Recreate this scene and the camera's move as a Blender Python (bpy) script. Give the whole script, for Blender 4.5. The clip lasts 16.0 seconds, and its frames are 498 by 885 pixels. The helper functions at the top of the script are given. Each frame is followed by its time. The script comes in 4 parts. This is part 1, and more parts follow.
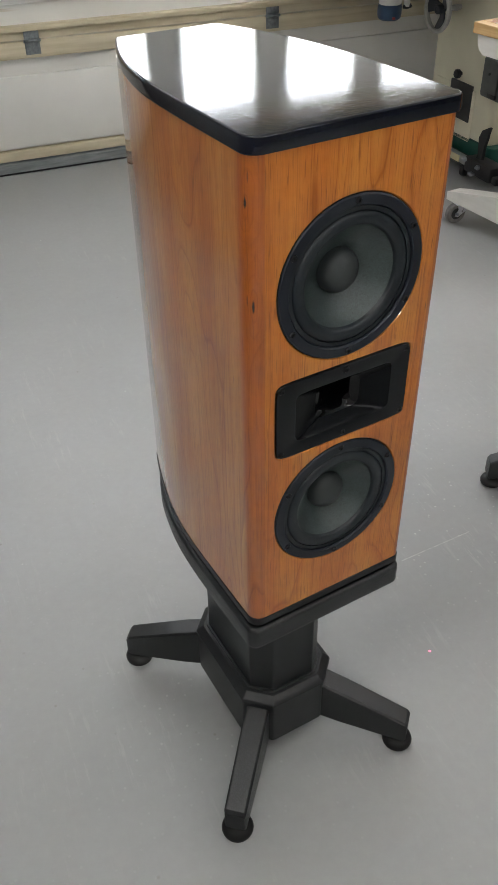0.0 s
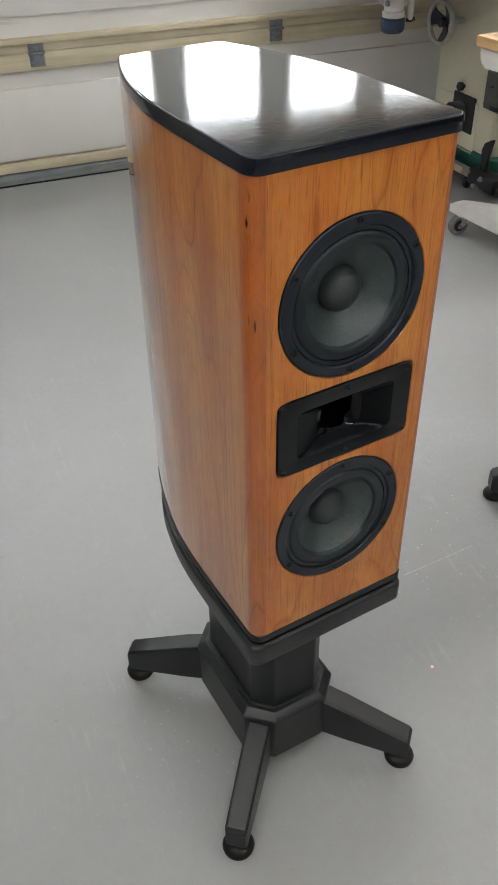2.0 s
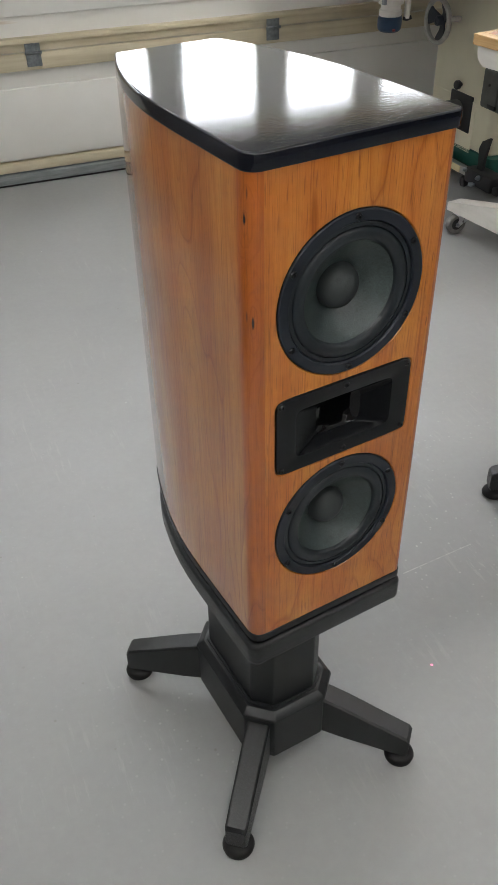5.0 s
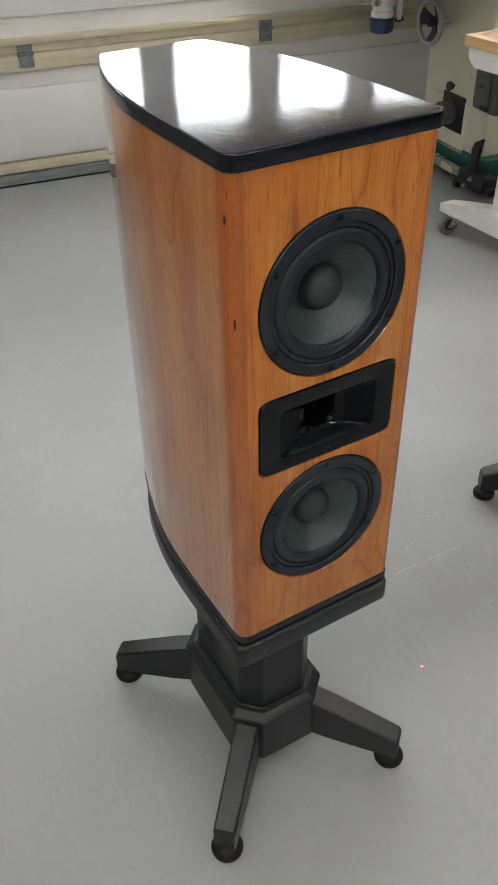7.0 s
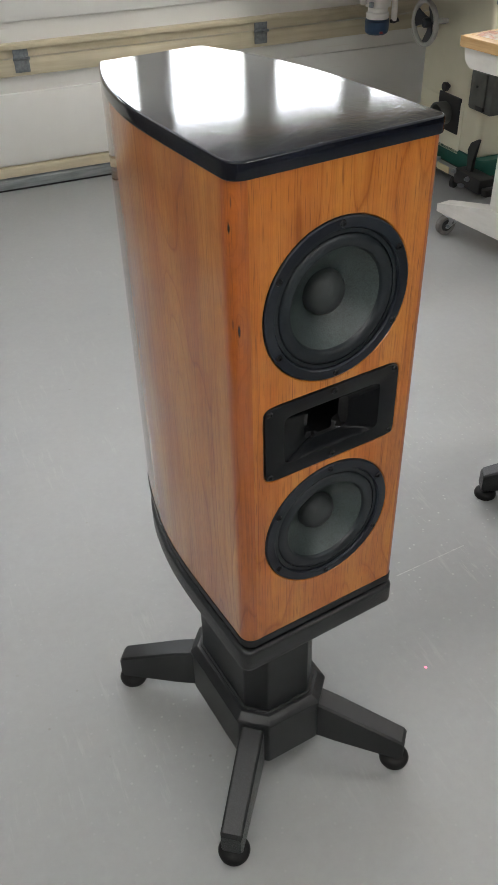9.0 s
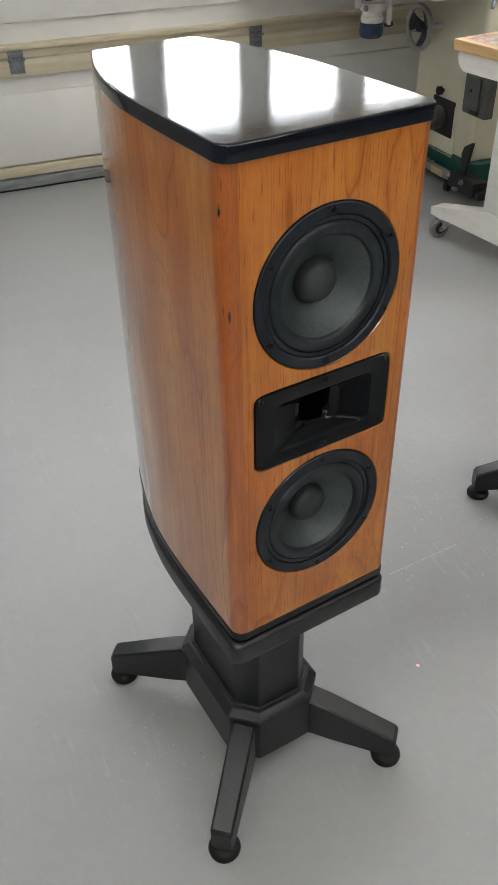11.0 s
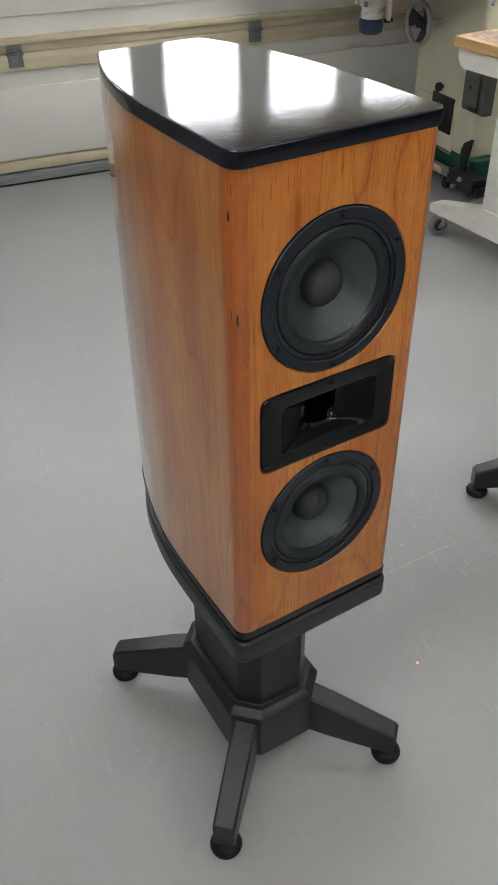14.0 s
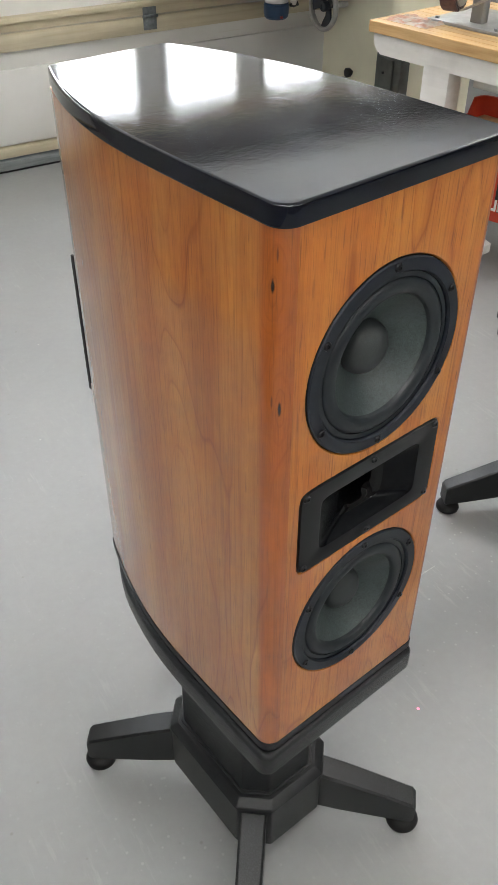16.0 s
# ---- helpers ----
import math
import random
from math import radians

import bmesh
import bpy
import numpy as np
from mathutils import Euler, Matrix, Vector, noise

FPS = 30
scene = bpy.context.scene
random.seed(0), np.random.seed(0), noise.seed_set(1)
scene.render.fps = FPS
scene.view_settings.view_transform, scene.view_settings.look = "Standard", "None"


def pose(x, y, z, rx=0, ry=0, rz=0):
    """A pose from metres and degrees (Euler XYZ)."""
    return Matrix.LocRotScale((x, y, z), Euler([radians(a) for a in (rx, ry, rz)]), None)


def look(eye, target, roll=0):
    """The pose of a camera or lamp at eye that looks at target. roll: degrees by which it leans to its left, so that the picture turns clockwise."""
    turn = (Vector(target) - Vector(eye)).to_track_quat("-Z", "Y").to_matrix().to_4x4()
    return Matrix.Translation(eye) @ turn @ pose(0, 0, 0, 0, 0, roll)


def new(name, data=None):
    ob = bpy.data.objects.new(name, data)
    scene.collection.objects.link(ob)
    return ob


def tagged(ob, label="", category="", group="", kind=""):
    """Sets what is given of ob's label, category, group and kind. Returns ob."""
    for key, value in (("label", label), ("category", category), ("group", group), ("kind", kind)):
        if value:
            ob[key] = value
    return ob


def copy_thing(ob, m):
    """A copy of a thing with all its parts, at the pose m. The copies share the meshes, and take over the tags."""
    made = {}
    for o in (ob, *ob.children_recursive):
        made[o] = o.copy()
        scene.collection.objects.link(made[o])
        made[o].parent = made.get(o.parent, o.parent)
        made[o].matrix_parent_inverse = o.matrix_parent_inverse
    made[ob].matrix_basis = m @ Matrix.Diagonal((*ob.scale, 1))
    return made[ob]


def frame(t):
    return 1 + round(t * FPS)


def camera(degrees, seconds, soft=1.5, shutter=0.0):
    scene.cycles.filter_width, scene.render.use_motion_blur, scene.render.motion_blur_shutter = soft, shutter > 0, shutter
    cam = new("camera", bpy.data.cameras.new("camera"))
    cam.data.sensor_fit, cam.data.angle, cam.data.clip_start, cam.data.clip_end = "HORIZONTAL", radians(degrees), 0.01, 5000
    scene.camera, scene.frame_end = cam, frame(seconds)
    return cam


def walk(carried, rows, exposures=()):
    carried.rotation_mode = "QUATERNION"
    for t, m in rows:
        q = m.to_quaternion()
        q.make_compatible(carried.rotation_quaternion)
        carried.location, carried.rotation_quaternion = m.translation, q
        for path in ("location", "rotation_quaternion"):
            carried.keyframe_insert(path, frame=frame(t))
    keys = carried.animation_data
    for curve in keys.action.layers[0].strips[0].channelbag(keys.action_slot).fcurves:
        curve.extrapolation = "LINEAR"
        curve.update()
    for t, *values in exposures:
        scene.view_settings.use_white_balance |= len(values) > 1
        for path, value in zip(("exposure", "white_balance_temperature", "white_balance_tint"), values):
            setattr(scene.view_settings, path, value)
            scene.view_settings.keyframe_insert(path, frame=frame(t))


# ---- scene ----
cam = camera(33.2, 16.0)
PATH = [
    (0, (-0.551, -0.727, 1.547), (0.213, 0.647, 0.311), -0.9),
    (0.5, (-0.55, -0.723, 1.549), (0.213, 0.651, 0.312), -1.1),
    (1, (-0.55, -0.722, 1.552), (0.214, 0.654, 0.317), -1.1),
    (1.5, (-0.549, -0.716, 1.555), (0.213, 0.668, 0.329), -1.0),
    (2, (-0.544, -0.719, 1.555), (0.22, 0.669, 0.335), -0.9),
    (2.5, (-0.543, -0.719, 1.549), (0.222, 0.67, 0.329), -0.9),
    (3, (-0.541, -0.718, 1.549), (0.224, 0.669, 0.328), -0.8),
    (3.5, (-0.543, -0.719, 1.55), (0.223, 0.668, 0.328), -1.0),
    (4, (-0.546, -0.718, 1.549), (0.22, 0.668, 0.328), -1.0),
    (6.5, (-0.532, -0.72, 1.553), (0.239, 0.666, 0.335), -1.1),
    (7, (-0.528, -0.724, 1.549), (0.247, 0.66, 0.331), -1.0),
    (7.5, (-0.535, -0.719, 1.551), (0.242, 0.663, 0.332), -1.1),
    (8, (-0.534, -0.717, 1.553), (0.245, 0.664, 0.334), -1.3),
    (8.5, (-0.533, -0.718, 1.553), (0.246, 0.664, 0.335), -1.4),
    (9, (-0.535, -0.719, 1.556), (0.245, 0.664, 0.339), -1.5),
    (9.5, (-0.539, -0.717, 1.568), (0.251, 0.68, 0.375), -1.2),
    (10, (-0.536, -0.725, 1.545), (0.256, 0.674, 0.356), -1.2),
    (10.2, (-0.535, -0.732, 1.533), (0.259, 0.664, 0.341), -1.1),
    (12.5, (-0.539, -0.725, 1.544), (0.261, 0.649, 0.33), -1.0),
    (13, (-0.54, -0.725, 1.548), (0.259, 0.647, 0.333), -0.7),
    (13.5, (-0.544, -0.724, 1.551), (0.256, 0.649, 0.336), -0.7),
    (14, (-0.547, -0.722, 1.547), (0.254, 0.649, 0.331), -0.6),
    (14.5, (-0.547, -0.714, 1.544), (0.254, 0.656, 0.327), -0.6),
    (15, (-0.579, -0.662, 1.538), (0.23, 0.703, 0.32), -0.4),
    (15.5, (-0.628, -0.571, 1.547), (0.337, 0.669, 0.31), 0.5),
    (16, (-0.537, -0.452, 1.526), (0.443, 0.767, 0.28), 0.1),
]
walk(cam, [(t, look(eye, target, roll)) for t, eye, target, roll in PATH], exposures=((0, 0.05), (1, 0.08), (2, 0.16), (3, 0.12), (4, 0.08), (7, 0.1), (9, 0.12), (9.5, 0.17), (10, 0.24), (12.5, -0.06), (14, 0.04), (15, 0.03), (15.5, 0.06), (16, 0.37)))

# ---- light ----
world = bpy.data.worlds.new("sky")
scene.world = world
world.use_nodes = True
wn = world.node_tree.nodes
sky = wn.new("ShaderNodeTexSky")
sky.sky_type, sky.sun_disc = "NISHITA", False
sky.sun_elevation, sky.sun_rotation = radians(38), radians(170)
wn["Background"].inputs["Strength"].default_value = 0.15
world.node_tree.links.new(sky.outputs["Color"], wn["Background"].inputs["Color"])
scene.view_settings.exposure = 0.0


# ---- materials ----
def material(name, colour, rough=0.5, metal=0.0, coat=0.0, spec=0.5):
    m = bpy.data.materials.new(name)
    m.use_nodes = True
    b = m.node_tree.nodes["Principled BSDF"]
    b.inputs["Base Color"].default_value = (*colour, 1)
    b.inputs["Roughness"].default_value = rough
    b.inputs["Metallic"].default_value = metal
    b.inputs["Specular IOR Level"].default_value = spec
    b.inputs["Coat Weight"].default_value = coat
    b.inputs["Coat Roughness"].default_value = 0.03
    return m


class Net:
    """Short hand for one material's nodes."""

    def __init__(self, m):
        self.t = m.node_tree
        self.b = self.t.nodes["Principled BSDF"]
        self.co = self.t.nodes.new("ShaderNodeTexCoord").outputs["Object"]

    def put(self, a, b):
        self.t.links.new(a, b)

    def mapped(self, scale, co=None, loc=(0, 0, 0)):
        n = self.t.nodes.new("ShaderNodeMapping")
        n.inputs["Scale"].default_value, n.inputs["Location"].default_value = scale, loc
        self.put(co or self.co, n.inputs["Vector"])
        return n.outputs["Vector"]

    def noise(self, scale, detail=4, rough=0.55, co=None, dist=0.0):
        n = self.t.nodes.new("ShaderNodeTexNoise")
        for k, v in (("Scale", scale), ("Detail", detail), ("Roughness", rough), ("Distortion", dist)):
            n.inputs[k].default_value = v
        self.put(co or self.co, n.inputs["Vector"])
        return n.outputs["Fac"]

    def cells(self, scale, co=None):
        n = self.t.nodes.new("ShaderNodeTexVoronoi")
        n.inputs["Scale"].default_value = scale
        self.put(co or self.co, n.inputs["Vector"])
        return n.outputs["Distance"]

    def ramp(self, fac, *stops):
        n = self.t.nodes.new("ShaderNodeValToRGB")
        e = n.color_ramp.elements
        while len(e) < len(stops):
            e.new(0.5)
        for el, (p, c) in zip(e, stops):
            el.position = p
            el.color = (*c, 1) if isinstance(c, tuple) else (c, c, c, 1)
        self.put(fac, n.inputs["Fac"])
        return n.outputs["Color"]

    def mix(self, a, b, fac, mode="MIX"):
        n = self.t.nodes.new("ShaderNodeMix")
        n.data_type, n.blend_type = "RGBA", mode
        for sock, v in ((n.inputs[0], fac), (n.inputs[6], a), (n.inputs[7], b)):
            if isinstance(v, (int, float)):
                sock.default_value = v
            elif isinstance(v, tuple):
                sock.default_value = (*v, 1)
            else:
                self.put(v, sock)
        return n.outputs[2]

    def calc(self, op, a, b=0.0):
        n = self.t.nodes.new("ShaderNodeMath")
        n.operation = op
        for sock, v in zip(n.inputs, (a, b)):
            if isinstance(v, (int, float)):
                sock.default_value = v
            else:
                self.put(v, sock)
        return n.outputs[0]

    def colour(self, c):
        self.put(c, self.b.inputs["Base Color"])

    def rough(self, c):
        self.put(c, self.b.inputs["Roughness"])

    def bump(self, h, strength=0.2, depth=0.002, coat=False):
        n = self.t.nodes.new("ShaderNodeBump")
        n.inputs["Strength"].default_value, n.inputs["Distance"].default_value = strength, depth
        self.put(h, n.inputs["Height"])
        self.put(n.outputs["Normal"], self.b.inputs["Coat Normal" if coat else "Normal"])


def veneer(name, dark, mid, light, seed, knots=(), warm=None, lacquer=1.8, line=0.42):
    """Lacquered cherry, its grain running along z; warm: where along y a redder front strip fades out."""
    m = material(name, mid, 0.36, 0.0, 1.0, 0.12)
    n = Net(m)
    wob = n.noise(4.0, 3, 0.5, n.mapped((1, 1, 0.30), loc=(seed, seed, seed)))
    figure = n.noise(1.0, 2, 0.45, n.mapped((6.0, 6.0, 0.7), loc=(seed * 2, seed, 0)), 0.5)
    rings = n.calc("FRACT", n.calc("MULTIPLY", n.calc("ADD", figure, n.calc("MULTIPLY", wob, 0.45)), 17.0))
    broad = n.noise(1.0, 4, 0.55, n.mapped((14, 14, 1.6), loc=(seed, 0, 0)))
    base = n.ramp(broad, (0.30, dark), (0.5, mid), (0.70, light))
    spread = n.ramp(n.noise(1.0, 3, 0.5, n.mapped((7, 7, 2.2), loc=(2, seed, 9))), (0.42, 0.0), (0.66, 1.0))
    base = n.mix(base, (dark[0] * 1.02, dark[1] * 0.80, dark[2] * 0.7), n.calc("MULTIPLY", spread, 0.45))
    if warm:
        axes = n.t.nodes.new("ShaderNodeSeparateXYZ")
        n.put(n.co, axes.inputs[0])
        strip = n.ramp(n.calc("ADD", axes.outputs["Y"], n.calc("MULTIPLY", n.calc("SUBTRACT", wob, 0.5), 0.03)), (warm[0], 1.0), (warm[1], 0.0))
        base = n.mix(base, (0.355, 0.086, 0.009), n.calc("MULTIPLY", strip, 0.88))
    fade = n.ramp(n.noise(5, 2, 0.5, n.mapped((1, 1, 0.4), loc=(0, seed, 3))), (0.36, 0.1), (0.66, 0.9))
    base = n.mix(base, n.ramp(rings, (0.0, (0.88, 0.80, 0.72)), (0.25, (1, 1, 1)), (0.90, (1, 1, 1)), (0.97, (0.62, 0.50, 0.40)), (1.0, (0.88, 0.80, 0.72))), fade, "MULTIPLY")
    streak = n.noise(1.0, 6, 0.7, n.mapped((300, 300, 6.0), loc=(0, 0, seed)), 0.3)
    base = n.mix(base, n.ramp(streak, (0.30, (0.50, 0.39, 0.30)), (0.46, (0.98, 0.98, 0.98)), (0.70, (1.14, 1.15, 1.12))), 0.22, "MULTIPLY")
    lines = n.noise(1.0, 3, 0.6, n.mapped((230, 230, 1.5), loc=(seed, 2, seed)), 0.5)
    wane = n.ramp(n.noise(1.0, 2, 0.5, n.mapped((10, 10, 3.0), loc=(seed, 6, 2))), (0.36, 0.35), (0.60, 1.0))
    base = n.mix(base, (0.16, 0.040, 0.007), n.calc("MULTIPLY", n.calc("MULTIPLY", n.ramp(lines, (0.575, 0.0), (0.625, 1.0)), wane), line))
    curl = n.noise(1.0, 3, 0.6, n.mapped((95, 95, 55), loc=(seed, 4, 0)))
    base = n.mix(base, n.ramp(curl, (0.35, 0.93), (0.65, 1.06)), 0.7, "MULTIPLY")
    pores = n.noise(1.0, 2, 0.5, n.mapped((520, 520, 24.0), loc=(seed, 0, 2)))
    base = n.mix(base, (0.10, 0.035, 0.012), n.calc("MULTIPLY", n.ramp(pores, (0.58, 0.0), (0.68, 1.0)), line * 0.9))
    grain = n.noise(1.0, 3, 0.7, n.mapped((900, 900, 9), loc=(3, seed, 7)))
    base = n.mix(base, n.ramp(grain, (0.34, (0.66, 0.57, 0.48)), (0.5, (1, 1, 1)), (0.68, (1.20, 1.20, 1.17))), 0.32, "MULTIPLY")
    fleck = n.calc("MULTIPLY", n.ramp(n.cells(1.0, n.mapped((75, 75, 11.0), loc=(seed, 3, seed))), (0.0, 1.0), (0.06, 0.8), (0.10, 0.0)), n.ramp(n.noise(1.0, 2, 0.5, n.mapped((9, 9, 3), loc=(seed, 1, 5))), (0.50, 0.0), (0.60, 1.0)))
    base = n.mix(base, (0.05, 0.02, 0.012), n.calc("MULTIPLY", fleck, 0.8))
    for x, y, z, w, h in knots:
        d = n.t.nodes.new("ShaderNodeVectorMath")
        d.operation = "LENGTH"
        n.put(n.mapped((0.5 / w, 1 / w, 1 / h), loc=(-x * 0.5 / w, -y / w, -z / h)), d.inputs[0])
        core = n.calc("ADD", d.outputs["Value"], n.calc("MULTIPLY", n.noise(160, 3), 0.5))
        drift = n.noise(1.0, 2, 0.5, n.mapped((60, 60, 22), loc=(z, 0, 0)))
        d = n.calc("MAXIMUM", n.calc("ADD", d.outputs["Value"], n.calc("MULTIPLY", n.calc("SUBTRACT", drift, 0.5), 7.0)), 0.0)
        loops = n.calc("FRACT", n.calc("MULTIPLY", d, 0.42))
        halo = n.calc("MULTIPLY", n.ramp(loops, (0.0, 0.15), (0.55, 0.2), (0.85, 0.8), (1.0, 0.15)), n.ramp(n.calc("MULTIPLY", d, 0.09), (0.2, 0.45), (0.95, 0.0)))
        base = n.mix(base, (0.17, 0.034, 0.006), halo)
        base = n.mix(base, (0.012, 0.005, 0.003), n.ramp(n.calc("MULTIPLY", core, 0.5), (0.4, 0.95), (0.62, 0.0)))
    n.colour(base)
    n.rough(n.ramp(streak, (0.3, 0.42), (0.7, 0.3)))
    n.bump(n.noise(9, 2), 0.03, 0.004, coat=True)
    n.b.inputs["Coat IOR"].default_value = lacquer
    return m


M_SIDE = veneer("cherry_veneer_sides", (0.365, 0.115, 0.019), (0.475, 0.180, 0.033), (0.55, 0.240, 0.050), 4.0,
                ((-0.1335, 0.0045, 1.0790, 0.0014, 0.0095), (-0.1386, 0.0112, 1.2010, 0.0018, 0.0080)), (0.0195, 0.0265), line=0.30)
M_FRONT = veneer("cherry_veneer_front", (0.39, 0.108, 0.014), (0.495, 0.175, 0.025), (0.57, 0.236, 0.040), 11.0, lacquer=1.5, line=0.50)

M_GLOSS = material("black_piano_lacquer", (0.0030, 0.0045, 0.0095), 0.05, 0.0, 0.0, 0.5)
n = Net(M_GLOSS)
ripple = n.noise(260, 3, 0.55, n.mapped((0.7, 1.0, 1.0)), 0.4)
n.bump(n.mix(ripple, n.noise(24, 2, 0.5), 0.5), 0.13, 0.0007)
n.rough(n.ramp(n.noise(9, 3), (0.35, 0.035), (0.7, 0.09)))

M_PLINTH = material("black_satin_paint", (0.005, 0.0053, 0.006), 0.4, spec=0.4)
n = Net(M_PLINTH)
n.bump(n.noise(420, 3), 0.15, 0.001)

M_STAND = material("black_textured_powder_coat", (0.006, 0.006, 0.0065), 0.42, spec=0.55)
n = Net(M_STAND)
n.colour(n.ramp(n.noise(420, 3, 0.7), (0.42, (0.0010, 0.0016, 0.0022)), (0.74, (0.020, 0.0228, 0.0255))))
n.rough(n.ramp(n.noise(900, 2), (0.35, 0.30), (0.7, 0.42)))
n.bump(n.noise(620, 3, 0.7), 0.4, 0.0012)

M_FLANGE = material("black_basket_plastic", (0.0065, 0.0102, 0.0165), 0.46, spec=0.40)
n = Net(M_FLANGE)
n.bump(n.noise(800, 2), 0.12, 0.0006)
M_RUBBER = material("black_rubber_surround", (0.0068, 0.0112, 0.0150), 0.38, spec=0.5)
n = Net(M_RUBBER)
n.rough(n.ramp(n.noise(40, 4), (0.3, 0.40), (0.7, 0.50)))
M_CONE = material("black_fibre_cone", (0.010, 0.0125, 0.0125), 0.42, spec=0.6)
n = Net(M_CONE)
fibre = n.noise(260, 5, 0.7, dist=1.5)
n.colour(n.ramp(fibre, (0.3, (0.012, 0.0185, 0.0190)), (0.75, (0.058, 0.080, 0.078))))
n.rough(n.ramp(fibre, (0.3, 0.36), (0.7, 0.50)))
n.bump(n.noise(300, 4, 0.7, dist=1.0), 0.35, 0.001)
M_DOME = material("black_dust_cap", (0.022, 0.0275, 0.0285), 0.58, spec=0.6)
n = Net(M_DOME)
n.bump(n.noise(350, 3), 0.2, 0.0008)
M_PLATE = material("black_satin_plastic", (0.0035, 0.0045, 0.0058), 0.30, spec=0.27)
n = Net(M_PLATE)
n.bump(n.noise(500, 2), 0.08, 0.0006)
M_HORN = material("black_gloss_plastic", (0.002, 0.0022, 0.0026), 0.05, spec=0.3)
n = Net(M_HORN)
n.bump(n.noise(500, 2), 0.05, 0.0006)
M_FLARE = material("black_semi_gloss_plastic", (0.0030, 0.0036, 0.0046), 0.26, spec=0.1)
n = Net(M_FLARE)
n.bump(n.noise(400, 2), 0.04, 0.0006)
M_SCREW = material("black_oxide_screw", (0.015, 0.016, 0.018), 0.35, 0.6)

M_FLOOR = material("grey_floor_paint", (0.36, 0.365, 0.365), 0.4, spec=0.36)
n = Net(M_FLOOR)
blot = n.noise(1.3, 5, 0.6)
c = n.ramp(blot, (0.3, (0.310, 0.315, 0.310)), (0.7, (0.340, 0.344, 0.338)))
c = n.mix(c, n.ramp(n.noise(45, 4, 0.6), (0.3, 0.975), (0.7, 1.02)), 1.0, "MULTIPLY")


def near(x, y, r0, r1):
    """1 within r0 of a place on the floor, falling to 0 at r1."""
    d = n.t.nodes.new("ShaderNodeVectorMath")
    d.operation = "LENGTH"
    n.put(n.mapped((1, 1, 0), loc=(-x, -y, 0)), d.inputs[0])
    return n.ramp(n.calc("DIVIDE", d.outputs["Value"], r1), (r0 / r1, 1.0), (1.0, 0.0))


busy = n.calc("MAXIMUM", n.calc("MAXIMUM", n.calc("MAXIMUM", near(-0.02, -3.05, 0.10, 0.42), n.calc("MULTIPLY", near(0.0, -2.75, 0.25, 0.9), 0.45)), n.calc("MULTIPLY", near(-0.78, -3.35, 0.05, 0.35), 0.45)), 0.12)
specks = n.calc("MULTIPLY", n.ramp(n.calc("ADD", n.cells(48), n.calc("MULTIPLY", n.noise(140, 3), 0.14)), (0.14, 1.0), (0.24, 0.0)), n.ramp(n.noise(9, 3), (0.40, 0.0), (0.52, 1.0)))
c = n.mix(c, (0.66, 0.66, 0.64), n.calc("MULTIPLY", n.calc("MULTIPLY", specks, busy), 0.55))
stray = n.calc("MULTIPLY", n.ramp(n.cells(11, n.mapped((1, 1, 1), loc=(4, 2, 0))), (0.022, 1.0), (0.045, 0.0)), n.ramp(n.noise(3, 2, co=n.mapped((1, 1, 1), loc=(1, 6, 0))), (0.50, 0.0), (0.55, 1.0)))
c = n.mix(c, (0.62, 0.62, 0.60), n.calc("MULTIPLY", stray, 0.45))
xyz = n.t.nodes.new("ShaderNodeSeparateXYZ")
n.put(n.co, xyz.inputs[0])
off = n.calc("ABSOLUTE", n.calc("SUBTRACT", n.calc("ADD", xyz.outputs["Y"], 3.1478), n.calc("MULTIPLY", xyz.outputs["X"], 0.101)))
along = n.calc("ABSOLUTE", n.calc("ADD", xyz.outputs["X"], 0.042))
scratch = n.calc("MULTIPLY", n.calc("LESS_THAN", off, 0.0014), n.calc("LESS_THAN", along, 0.109))
c = n.mix(c, (0.55, 0.54, 0.53), n.calc("MULTIPLY", scratch, n.ramp(n.noise(60, 3), (0.35, 0.1), (0.6, 0.65))))
dirt = n.calc("MULTIPLY", n.ramp(n.cells(15, n.mapped((1, 1, 1), loc=(3, 5, 0))), (0.03, 1.0), (0.07, 0.0)), n.ramp(n.noise(1.6, 2, co=n.mapped((1, 1, 1), loc=(7, 1, 0))), (0.50, 0.0), (0.60, 1.0)))
c = n.mix(c, (0.20, 0.18, 0.16), n.calc("MULTIPLY", dirt, 0.45))
scuff = n.calc("MULTIPLY", n.ramp(n.noise(1.0, 4, 0.65, n.mapped((70, 9, 1))), (0.56, 0.0), (0.68, 1.0)), n.ramp(n.noise(4.0, 2, co=n.mapped((1, 1, 1), loc=(2, 9, 0))), (0.48, 0.0), (0.62, 1.0)))
c = n.mix(c, (0.50, 0.49, 0.47), n.calc("MULTIPLY", n.calc("MULTIPLY", scuff, n.calc("MAXIMUM", busy, 0.25)), 0.75))
n.colour(c)
n.rough(n.ramp(n.noise(5, 4), (0.3, 0.36), (0.7, 0.46)))
n.bump(n.noise(55, 4), 0.07, 0.002)

